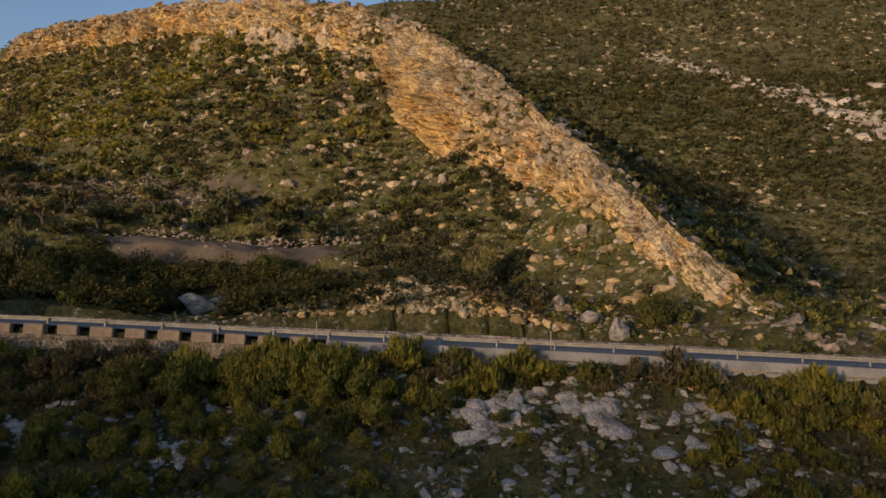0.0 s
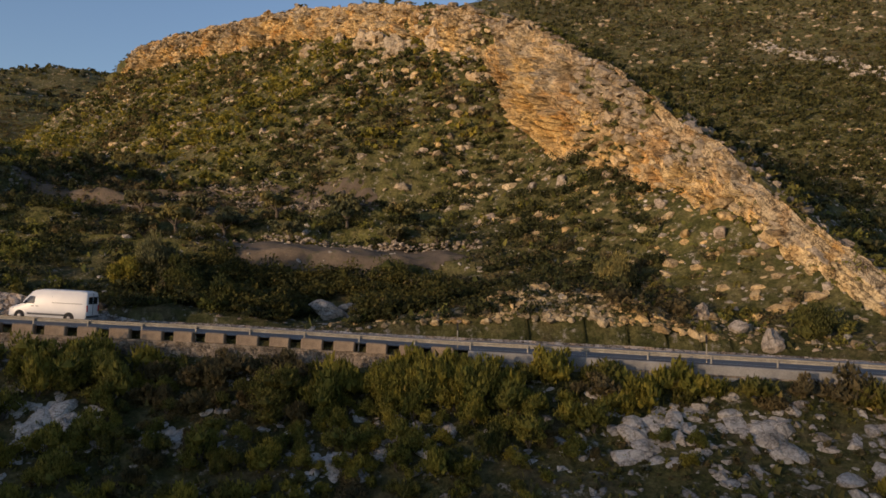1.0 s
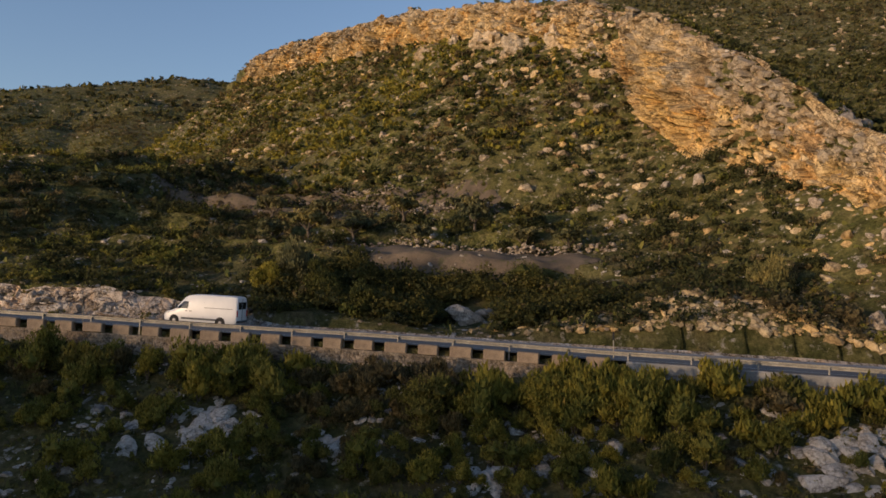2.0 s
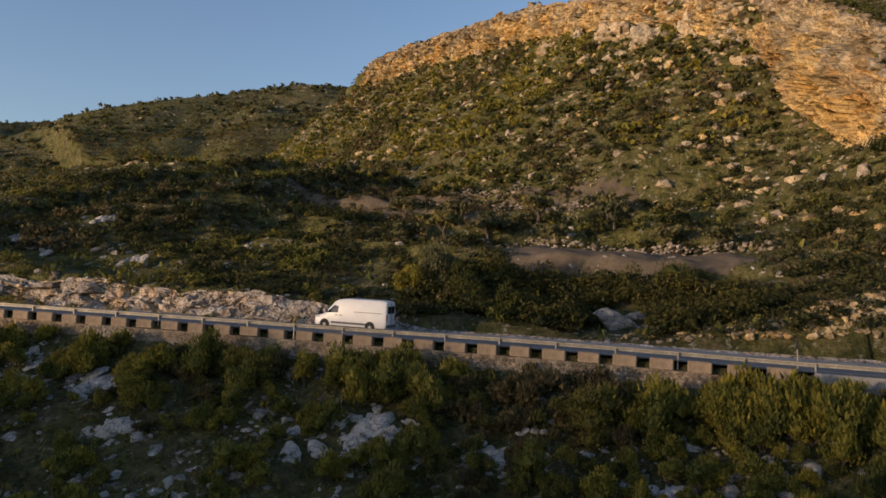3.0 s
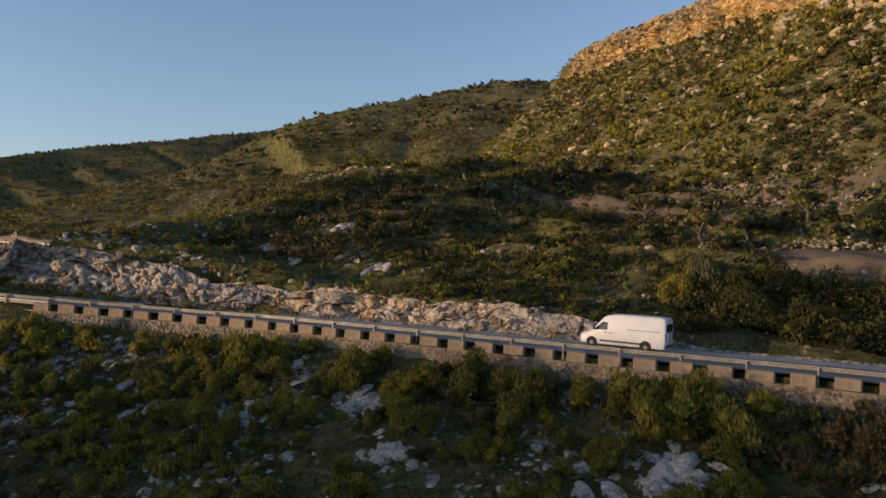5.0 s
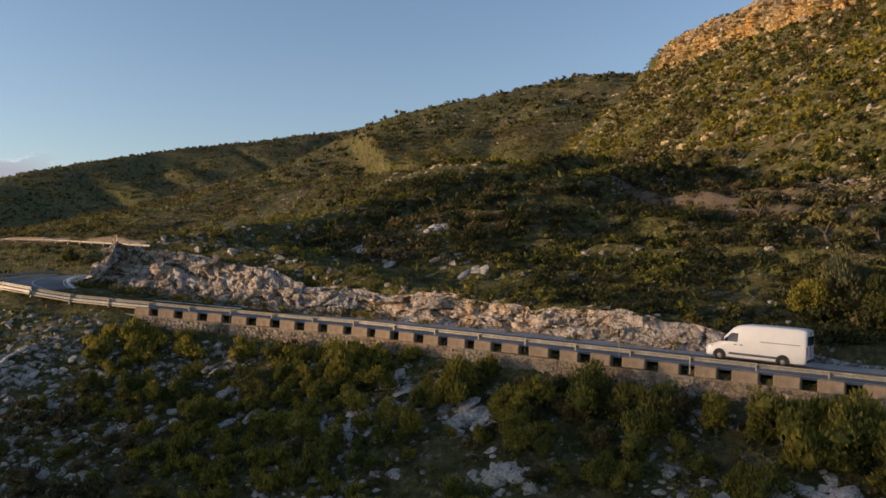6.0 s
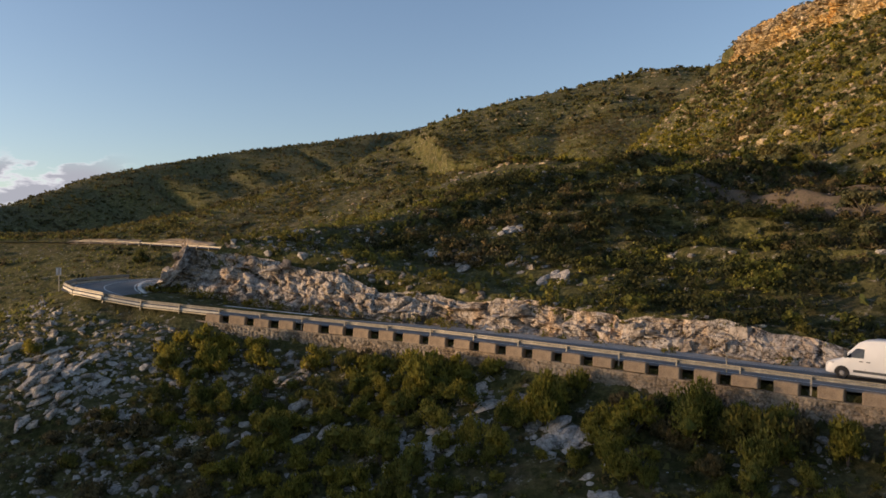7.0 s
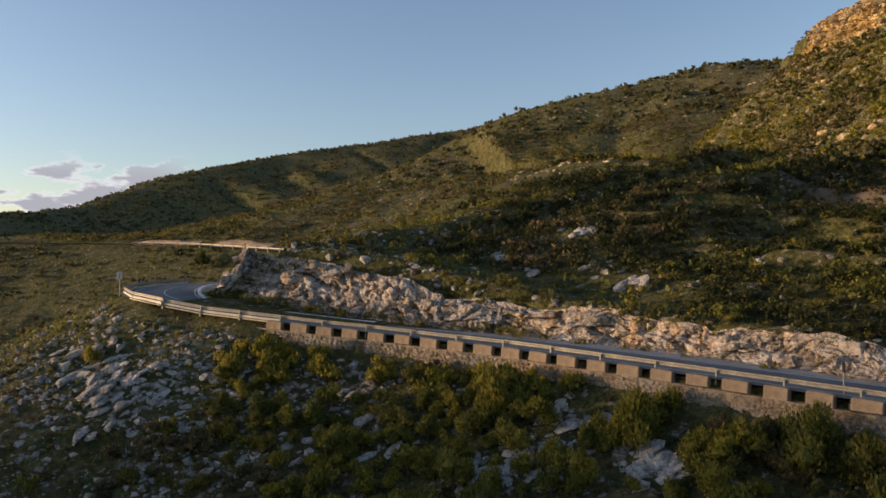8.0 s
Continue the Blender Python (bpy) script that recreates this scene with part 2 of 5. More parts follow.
# The valley-side edge of the road, from the near end round the bend and on to the far spur.
EDGE = smooth_line([(95, 38), (60, 46), (24, 54), (7.5, 57), (-13.5, 58.8), (-30, 58.1), (-39.5, 57.2), (-60, 54.6), (-72, 52.6),
                    (-78, 51.2), (-86, 47.8), (-93.6, 43.2), (-104, 36.4), (-110, 32.8), (-115.5, 32.6), (-120.5, 36), (-124, 42.5),
                    (-126, 51), (-128, 62), (-135, 78), (-150, 91), (-172, 96), (-198, 94), (-220, 88), (-241, 80), (-270, 62),
                    (-305, 34), (-340, 0)], 1.0)
ROAD_X = [-340, -241, -165, -126, -117, -110, -104, -93.6, -84, -72, -60, -40, -30, -13, 6, 24, 60, 95]
ROAD_Z = [18, 15.2, 10.2, 6.7, 5.9, 5.2, 4.1, 3.0, 2.15, 1.45, 0.85, -0.1, -0.5, -1.35, -1.95, -2.5, -3.7, -4.7]
WIDTH = 8.0                       # from the edge blocks to the foot of the cutting
CREST = smooth_line([(32, 62, -4.5), (22.3, 78.1, 8.3), (13.7, 92.4, 20.8), (2, 114, 36.2), (-10, 136, 49.8), (-28.5, 157, 61),
                     (-47.4, 176, 69), (-76.8, 203.7, 77.9), (-103, 225.6, 83), (-131.7, 245, 86), (-155, 261, 87.6)], 2.0)
CREST_S = [0, 20, 40, 62, 80, 92, 104, 130, 170, 250, 300]    # metres along the crest
CLIFF_H = [0.8, 2.6, 6.5, 12, 17, 16, 9, 7, 7, 9.5, 9]
HILL_1 = smooth_line([(-225, 460, 124), (-252.7, 425, 124), (-278, 387, 122), (-304, 350, 110), (-333, 310, 96.5), (-358, 284, 84.5), (-368, 256, 69), (-379, 234, 59.5),
                      (-380.7, 217, 53), (-376, 192, 42.5), (-360, 169.5, 35), (-330, 142, 26), (-294, 124, 18)], 6.0)
HILL_2 = smooth_line([(-760, 860, 240), (-858, 706, 207), (-892, 520, 167), (-877, 322, 121), (-815, 175, 69), (-780, 60, 50)], 15.0)
HILL_R = smooth_line([(-160, 478, 112), (-70, 492, 178), (40, 512, 198), (150, 530, 211), (330, 556, 222)], 12.0)
# Unseen ridge behind the camera, added to cast shade on the low ground.
SHADE_RIDGE = smooth_line([(-358, -101, 3), (-277.8, -163.7, 4), (-268.3, -171.1, 8), (-261.2, -176.7, 18), (-255.7, -181, 28), (-249.4, -185.9, 31.3), (-228.9, -201.9, 31.3), (-221, -208, 29.5), (-184.8, -236.4, 29), (-106, -298, 31), (-27, -360, 35)], 5.0)
FAR_W = smooth_line([(-1500, 500, 120), (-1400, 150, 85), (-1350, -100, 60)], 25.0)


def road_z(x):
    return np.interp(x, ROAD_X, ROAD_Z)


def soft_max(a, b, k):
    h = np.clip(0.5 + 0.5 * (a - b) / k, 0, 1)
    return b + (a - b) * h + k * h * (1 - h)


def ramp01(v, a, b):
    t = np.clip((v - a) / (b - a), 0, 1)
    return t * t * (3 - 2 * t)


def cut_height(x):
    return np.interp(x, [-135, -121, -116, -111, -100, -80, -55, -48, -40, -20, -12, -2, 8, 16, 30], [0.4, 1.0, 4.0, 6.2, 5.8, 3.3, 2.6, 1.7, 0.3, 0.2, 0.3, 0.3, 0.2, 0.2, 0.2])


def setback(x):
    """How far the cutting stands back from the carriageway."""
    return np.interp(x, [-124, -117, -108, -98, -90], [0, 0.9, 1.1, 0.7, 0])


def lean_back(x):
    """How far the top of the cutting leans back from its foot."""
    return np.interp(x, [-124, -112, -98, -84], [0.3, 0.42, 0.4, 0.2]) * cut_height(x)


def crest_at(n):
    s = n * 2.0
    return np.interp(n, np.arange(len(CREST)), CREST[:, 2]), np.interp(s, CREST_S, CLIFF_H)


def terrace(up, x, y):
    """Old farming terraces behind the road: flat strips with low risers."""
    where = ramp01(x, -92, -70) * ramp01(x, -6, -22) * ramp01(up, 17, 22) * ramp01(up, 66, 58)
    q = (up + 2.5 * rough_noise(x, y, 40, 2, 31)) / 12.0
    step = (np.floor(q) + ramp01(q - np.floor(q), 0.80, 1.0)) * 12.0
    return up + (step - up) * where


def land(x, y):
    """Height of the ground."""
    x, y = np.asarray(x, float), np.asarray(y, float)
    d, _ = off_line(x, y, EDGE)
    rz = road_z(x)
    far = np.clip(np.abs(d) / 60, 0.05, 1)
    bank = 0.75 * ramp01(x, -18, -8) + 1.1 * ramp01(x, -93, -100)
    below = bank - 1.75 - 0.52 * np.minimum(-d, 45) - 0.22 * np.clip(-d - 45, 0, 200)
    up = np.clip(d - WIDTH, 0, None)
    above = 0.285 * np.minimum(terrace(up, x, y), 58) + 0.03 * np.clip(up - 58, 0, 300)
    west = ramp01(x, -74, -92)
    above = above + west * 0.15 * np.clip(up - 16, 0, 40) + 4.4 * ramp01(x, -105, -114) * ramp01(x, -215, -165) * ramp01(up, 1.5, 7)
    above = above * (0.2 + 0.8 * ramp01(x, -310, -245)) + 6.5 * np.exp(-((x + 134) / 27) ** 2 - ((y - 95) / 24) ** 2) + 2.9 * np.exp(-((x + 3) / 12) ** 2 - ((d - 14.5) / 4.5) ** 2) - 3.2 * np.exp(-((x + 27) / 17) ** 2 - ((y - 79) / 9) ** 2)
    nat = rz + np.where(d < 0, below, above)
    # hogback ridge and the cliff-topped main hill
    e, n = off_line(x, y, CREST)
    top, cliff = crest_at(n)
    front = top - cliff * ramp01(-e, -0.6, 1.8) - 0.88 * np.clip(-e - 2.0, 0, None)
    back = top - 0.42 * np.clip(e, 0, 60) - 0.65 * np.clip(e - 60, 0, None)
    main = np.where(e < 0.6, np.minimum(front, back), back)
    nat = nat - 13 * ramp01(e, 2, 26) * ramp01(d, 14, 34) * ramp01(x, 2, 26) * ramp01(e, 150, 90)
    nat = soft_max(nat, main, 3.0)
    for ridge, slope, k in ((HILL_1, 0.40, 6), (HILL_2, 0.27, 14), (HILL_R, 0.62, 8), (FAR_W, 0.25, 10), (SHADE_RIDGE, 0.8, 3)):
        g, m = off_line(x, y, ridge)
        flank = np.interp(m, np.arange(len(ridge)), ridge[:, 2]) - slope * np.sqrt(g * g + 144) + slope * 12
        if ridge is HILL_1 or ridge is HILL_2:
            wide = 70.0 if ridge is HILL_2 else 42.0
            run = m * (15.0 if ridge is HILL_2 else 6.0) + 0.25 * g
            furrow = np.minimum(np.abs(rough_noise(run, g * 0.3, wide, 2, 23)) * 2.4 - 0.6, 0)
            flank = flank + 0.17 * wide * furrow * ramp01(np.abs(g), 12, 80)
        nat = soft_max(nat, flank, k)
    calm = ramp01(np.hypot(x + 17, y - 4), 380, 200)
    near_crest = 1 - 0.8 * np.exp(-(e / 14) ** 2)
    nat = nat + near_crest * far * (6 * rough_noise(x, y, 95, 2, 3) + 3.0 * rough_noise(x, y, 26, 1, 5) + 1.5 * calm * rough_noise(x, y, 12.2, 2, 6)) + (0.4 + 0.6 * far) * 1.5 * rough_noise(x, y, 5.5, 3, 9) * calm
    # the road's bench and its cutting
    width = WIDTH + setback(x)
    lean = lean_back(x)
    cut = cut_height(x) * ramp01(d, width + 1.3 + 0.4 * lean, width + 2.9 + lean)
    bench = rz - 0.3 + np.where(d > width, np.maximum(cut, 0), 0)
    w = ramp01(d, width + 7 + 3.6 * cut_height(x), width + 2.6 + lean) * (d > 0)
    out = np.where(d > 0, nat + (np.maximum(bench, np.where(d > width + 2.6 + lean, nat, -99)) - nat) * w, nat)
    out = np.where((d > 0) & (d < width), rz - 0.3, out)
    return np.where(d <= 0, np.minimum(out, rz - 1.45 + bank + 3.0 * np.clip(-d - 45, 0, None)), out)


def mesh_object(name, verts, faces, mat, smooth=False):
    me = bpy.data.meshes.new(name)
    me.from_pydata(verts, [], faces)
    me.materials.append(mat)
    if smooth:
        me.polygons.foreach_set("use_smooth", [True] * len(me.polygons))
    return new(name, me)


def grid_faces(rows, cols, closed=False):
    a = np.arange(rows - 1)[:, None] * cols + np.arange(cols if closed else cols - 1)[None]
    b = np.arange(rows - 1)[:, None] * cols + (np.arange(cols if closed else cols - 1)[None] + 1) % cols
    return np.stack([a, b, b + cols, a + cols], -1).reshape(-1, 4).tolist()


MID = (-17.0, 4.0)
turns = np.radians(np.r_[np.arange(-48, 108, 0.38), np.arange(108, 142, 1.0), np.arange(142, 312, 4.0)])
rings = np.r_[0.01, 1.5, np.geomspace(4, 32, 10), np.geomspace(33, 340, 250), np.geomspace(345, 1260, 210), np.geomspace(1290, 4800, 20)]
gx = MID[0] - np.sin(turns)[None] * rings[:, None]
gy = MID[1] + np.cos(turns)[None] * rings[:, None]
gz = land(gx, gy)
ground = mesh_object("ground", np.stack([gx, gy, gz], -1).reshape(-1, 3).tolist(), grid_faces(len(rings), len(turns), True), SOIL, True)
tagged(ground, "rocky brown hillside soil with sparse dry grass", "ground", kind="structure")

# ---------------------------------------------------------------- the road
def edge_frame(line):
    t = np.gradient(line[:, :2], axis=0)
    t /= np.linalg.norm(t, axis=1)[:, None]
    return t, np.stack([t[:, 1], -t[:, 0]], 1)


EDGE_T, EDGE_N = edge_frame(EDGE)


def ribbon(name, lo, hi, lift, mat, start=0, end=None, cols=2):
    line, nrm = EDGE[start:end], EDGE_N[start:end]
    rows = []
    for w in np.linspace(lo, hi, cols):
        xy = line[:, :2] + nrm * w
        rows.append(np.c_[xy, road_z(line[:, 0]) + lift])
    v = np.stack(rows, 1).reshape(-1, 3)
    return mesh_object(name, v.tolist(), [f[::-1] for f in grid_faces(len(line), cols)], mat)


road = tagged(ribbon("road", -0.2, 8.0, 0.0, ASPHALT, cols=6), "grey asphalt two-lane mountain road", "road", kind="structure")

# ---------------------------------------------------------------- helpers for things
def part(name, bm, mat, parent=None, label=""):
    """Links a bmesh as one mesh object, under a thing or a part."""
    me = bpy.data.meshes.new(name)
    bm.to_mesh(me)
    bm.free()
    me.materials.append(mat)
    ob = new(name, me)
    ob.parent = parent
    return tagged(ob, label)


def fast_mesh(name, verts, polys, mat, smooth=False):
    """A mesh from arrays; every polygon has the same number of corners."""
    me = bpy.data.meshes.new(name)
    n, k = polys.shape
    me.vertices.add(len(verts))
    me.vertices.foreach_set("co", np.ascontiguousarray(verts, np.float32).ravel())
    me.loops.add(n * k)
    me.loops.foreach_set("vertex_index", np.ascontiguousarray(polys, np.int32).ravel())
    me.polygons.add(n)
    me.polygons.foreach_set("loop_start", np.arange(0, n * k, k, dtype=np.int32))
    me.polygons.foreach_set("loop_total", np.full(n, k, np.int32))
    me.polygons.foreach_set("use_smooth", np.full(n, smooth))
    me.materials.append(mat)
    me.update(calc_edges=True)
    me.validate()
    return me


def scatter(name, protos, places, mat, rng, smooth=False, lean=0.0, flat=(1.0, 1.0)):
    """Many copies of a few shapes joined into one mesh. places: rows of x, y, z, size."""
    vs, fs, base = [], [], 0
    for k, (x, y, z, size) in enumerate(places):
        v, f = protos[rng.integers(len(protos))]
        a = rng.uniform(0, 2 * math.pi)
        ca, sa = math.cos(a), math.sin(a)
        w = v * size
        h = rng.uniform(*flat)
        if lean:
            b, c2 = rng.uniform(-lean, lean, 2)
            w = w @ np.array([[1, 0, b], [0, 1, c2], [-b, -c2, 1]])
        vs.append(np.c_[w[:, 0] * ca - w[:, 1] * sa + x, w[:, 0] * sa + w[:, 1] * ca + y, w[:, 2] * h + z])
        fs.append(f + base)
        base += len(v)
    return new(name, fast_mesh(name, np.concatenate(vs), np.concatenate(fs), mat, smooth))


def stone_shape(rng, detail, squash=0.7):
    """An angular stone: a ball cut by random planes."""
    bm = bmesh.new()
    bmesh.ops.create_icosphere(bm, subdivisions=detail, radius=1.0)
    v = np.array([p.co for p in bm.verts])
    f = np.array([[q.index for q in p.verts] for p in bm.faces])
    bm.free()
    for _ in range(9):
        n = rng.normal(size=3)
        n /= np.linalg.norm(n)
        over = np.clip(v @ n - rng.uniform(0.42, 0.8), 0, None)
        v = v - over[:, None] * n * 0.95
    v = v * rng.uniform([0.8, 0.55, 0.45], [1.25, 1.0, squash + 0.15])
    return v + rng.normal(0, 0.03, v.shape), f


def on_land(x, y, size, sink=0.3):
    z = land(x, y)
    return np.c_[x, y, z - sink * size, size]


def in_view(x, y):
    """The part of the country that lies before the path."""
    a = np.degrees(np.arctan2(-(x - MID[0]), y - MID[1]))
    return (a > -46) & (a < 104)


def block_shape(rng):
    """A rough angular block, half a metre in each half-axis, with chipped corners."""
    bm = bmesh.new()
    bmesh.ops.create_cube(bm, size=1.0)
    bmesh.ops.subdivide_edges(bm, edges=bm.edges[:], cuts=1, use_grid_fill=True)
    bmesh.ops.triangulate(bm, faces=bm.faces[:])
    bm.verts.index_update()
    v = np.array([p.co for p in bm.verts])
    f = np.array([[q.index for q in p.verts] for p in bm.faces])
    bm.free()
    corner = (np.abs(v) > 0.4).sum(1) == 3
    v = v * np.where(corner, rng.uniform(0.72, 1.0, len(v)), rng.uniform(0.88, 1.06, len(v)))[:, None]
    return v + rng.normal(0, 0.035, v.shape), f


rng = np.random.default_rng(7)
BLOCKS = [block_shape(rng) for _ in range(6)]
for _ in range(10):                     # rounder, weathered blocks
    bv, bf = stone_shape(rng, 1, 1.0)
    BLOCKS.append((bv / np.abs(bv).max(0) * 0.56, bf))


def rock_blocks(rows, mat, owner, single):
    """Blocks of a rock face as pieces of it: those picked by single() are objects of their own, the rest are joined."""
    shared = [fast_mesh("rock_block", v, f, mat) for v, f in BLOCKS]
    vs, fs, base, made = [], [], 0, 0
    for m in rows:
        k = rng.integers(len(BLOCKS))
        if made < 290 and single(m.translation):
            ob = new("rock_block", shared[k])
            ob.parent, ob.matrix_local = owner, m
            made += 1
            continue
        v, f = BLOCKS[k]
        vs.append((np.array(m) @ np.c_[v, np.ones(len(v))].T)[:3].T)
        fs.append(f + base)
        base += len(v)
    ob = new("rock_blocks", fast_mesh("rock_blocks", np.concatenate(vs), np.concatenate(fs), mat))
    ob.parent = owner
    tagged(ob, kind="stuff")


def frame_at(place, along, out, size, rng, shake=0.1):
    """A pose whose x runs along a bed and whose y looks out of the face."""
    x = Vector(along).normalized()
    y = Vector((out[0], out[1], 0.0))
    z = x.cross(y).normalized()
    if z.z < 0:
        z = -z
    y = z.cross(x)
    m = Matrix((x, y, z)).transposed().to_4x4()
    turn = Euler(rng.uniform(-shake, shake, 3).tolist()).to_matrix().to_4x4()
    return Matrix.Translation(place) @ m @ turn @ Matrix.Diagonal((*size, 1.0))


STONES = [stone_shape(rng, 2) for _ in range(9)]
PEBBLES = [stone_shape(rng, 1) for _ in range(8)]


# ---------------------------------------------------------------- cliffs, cutting, boulders
def cell(u, v, seed):
    return lattice(np.floor(u), np.floor(v), seed) - 0.5


def facets(u, v, seed):
    """Fractured rock: a random plane for each cell of a jittered lattice, and the distance to the cell's border."""
    u, v = np.broadcast_arrays(u, v)
    iu, iv = np.floor(u), np.floor(v)
    near, second, push = np.full(u.shape, 9.0), np.full(u.shape, 9.0), np.zeros(u.shape)
    for du in (-1, 0, 1):
        for dv in (-1, 0, 1):
            cu, cv = iu + du, iv + dv
            gu, gv = u - cu - lattice(cu, cv, seed), v - cv - lattice(cu, cv, seed + 101)
            far = np.hypot(gu, gv)
            plane = lattice(cu, cv, seed + 202) - 0.5 + 1.1 * gu * (lattice(cu, cv, seed + 303) - 0.5) + 1.1 * gv * (lattice(cu, cv, seed + 404) - 0.5)
            closer = far < near
            second = np.where(closer, near, np.minimum(second, far))
            push, near = np.where(closer, plane, push), np.where(closer, far, near)
    return push, second - near


def rock_sheet(name, foot, top, out, face, rows, mat, strata, seed, broken=1.0, cap=None, tall=1.0):
    """A rock face between a foot line and a top line; blocks and beds stand out along its normals."""
    n = len(foot)
    along = np.r_[0, np.cumsum(np.linalg.norm(np.diff(foot[:, :2], axis=0), axis=1))][:, None]
    h = np.linspace(0, 1, rows)[None]
    high = (top[:, 2] - foot[:, 2])[:, None]
    pos = foot[:, None] * (1 - h[..., None]) + top[:, None] * h[..., None]
    level = (h - 1) * high
    bed = level + 0.9 * rough_noise(along, level * 0.2, 14.0 * strata, 3, seed + 2)
    layer = np.floor(bed / (1.15 * strata) + 0.35 * cell(along / (11 * strata), along * 0, seed + 3))
    wob = along + 1.2 * rough_noise(along, level * 2, 3.0, 2, seed) + 5.3 * lattice(layer, layer * 0, seed + 4)
    big, big_edge = facets(wob / (3.4 * strata), bed / (1.7 * tall * strata), seed)
    mid, mid_edge = facets(wob / (1.25 * strata), bed / (0.7 * tall * strata), seed + 5)
    small, _ = facets(wob / (0.5 * strata), bed / (0.32 * strata), seed + 6)
    push = 0.8 * cell(layer, np.floor(along / (9 * strata)), seed) + 1.7 * big + 0.8 * mid + 0.3 * small
    push = push - 0.8 * np.clip(1 - big_edge / 0.1, 0, 1) - 0.35 * np.clip(1 - mid_edge / 0.12, 0, 1)
    joint = np.abs(wob / (5.2 * strata) - np.round(wob / (5.2 * strata)))
    push = push - 0.8 * broken * np.clip(1 - joint * 14, 0, 1)
    push = push + 1.2 * rough_noise(along, level, 6.0 * strata, 3, seed + 8, 0.5) + 2.4 * rough_noise(along, along * 0, 12.0 * strata, 2, seed + 11)
    ledge = bed / (0.9 * strata) + 0.6 * rough_noise(along, level, 4 * strata, 2, seed + 18)
    push = push + 0.6 * (ledge - np.floor(ledge) - 0.5) * (0.7 + rough_noise(along, level, 6 * strata, 2, seed + 19))
    push = push * face * np.clip(np.minimum(h * 5, (1 - h) * 3 + 0.35), 0, 1)
    pos = pos + push[..., None] * np.c_[out, np.zeros(n)][:, None]
    ob = mesh_object(name, pos.reshape(-1, 3).tolist(), grid_faces(n, rows), mat)
    uv = ob.data.uv_layers.new(name="beds")
    corner = np.empty(len(ob.data.loops), np.int32)
    ob.data.loops.foreach_get("vertex_index", corner)
    flat = np.stack(np.broadcast_arrays(along, bed), -1).reshape(-1, 2)
    uv.data.foreach_set("uv", flat[corner].ravel().astype(np.float32))
    if cap:
        ob.data.materials.append(cap)
        upper = (h + 0.5 * rough_noise(along, level * 1.5, 9.0, 3, seed + 30) + 0.25 * cell(layer, np.floor(along / 8), seed + 31) > 0.56)
        ob.data.polygons.foreach_set("material_index", upper[:-1, :-1].ravel().astype(np.int32))
    return ob


fine_crest = smooth_line(np.vstack([CREST[::4], CREST[-1:]]), 0.28)
ct, cn = edge_frame(fine_crest)
cn = np.stack([np.convolve(np.pad(cn[:, k], 20, mode="edge"), np.ones(41) / 41, "valid") for k in range(2)], 1)
c_len = np.arange(len(fine_crest)) * 0.28
c_h = np.interp(c_len, CREST_S, CLIFF_H)
front_xy = fine_crest[:, :2] - cn * 3.1
cliff_foot = np.c_[front_xy, np.minimum(land(front_xy[:, 0], front_xy[:, 1]) - 0.6, fine_crest[:, 2] - 1.0)]
back_xy = fine_crest[:, :2] - cn * 0.5
cliff_top = np.c_[back_xy, fine_crest[:, 2] + 0.35 + 0.9 * rough_noise(c_len, c_len * 0, 5, 3, 40) + 1.2 * cell(c_len / 4.2, c_len * 0, 41)]
cliff = rock_sheet("cliff", cliff_foot, cliff_top, -cn, 1.5 * np.clip(c_h / 8, 0.4, 1.3)[:, None], 66, OCHRE_FACE, 1.9, 50, cap=GREY_FACE, tall=1.6)
tagged(cliff, "ochre and grey layered limestone cliff along the hill crest", "cliff", kind="structure")

# beds of blocks that stand out of the cliff
crest_dir = np.gradient(fine_crest, axis=0)
rows_, low_rows, ledges = [], [], []
course = 0.0
while course < 17:
    thick = rng.uniform(0.45, 1.0)
    jut = rng.uniform(-0.5, 0.8)
    s_ = rng.uniform(0, 3)
    while s_ < c_len[-1]:
        w = rng.uniform(0.6, 1.5) * rng.choice([1.0, 1.0, 1.7])
        i = min(int((s_ + w / 2) / 0.28), len(fine_crest) - 1)
        high = cliff_top[i, 2] - cliff_foot[i, 2]
        q = (course + thick / 2) / max(high, 0.5)
        broken = float(value_noise(np.array([s_ / 13.0]), np.array([q * 1.5]), 43)[0])
        chance = (0.62 if broken > 0.0 else 0.16) * (0.5 if q > 0.45 else 0.95)
        if q < 1.0:
            jag = jut + 0.5 * float(lattice(np.array([math.floor(s_ / 6)]), np.array([math.floor(course)]), 44)[0])
            back = 0.35 - q * 2.7 - jag * 0.6 - rng.uniform(-0.5, 0.3)
            place = (*(fine_crest[i, :2] + cn[i] * (back + 0.3)), cliff_top[i, 2] - course - thick / 2 + rng.uniform(-0.35, 0.35) + 1.6 * float(value_noise(np.array([s_ / 9.0]), np.array([course / 4.0]), 46)[0]))
            if rng.random() < chance:
                (low_rows if q > 0.4 + 0.5 * broken else rows_).append(frame_at(place, crest_dir[i], -cn[i], (w * 1.15, rng.uniform(1.5, 2.8), thick * rng.uniform(0.8, 1.5)), rng, 0.2))
            elif rng.random() < 0.5:
                ledges.append((*place, rng.uniform(0.4, 0.95)))
        s_ += w
    course += thick * 0.95
rock_blocks(rows_, WEATHERED, cliff, lambda p: p.x > -14 and p.z > 3)
rock_blocks(low_rows, OCHRE, cliff, lambda p: False)

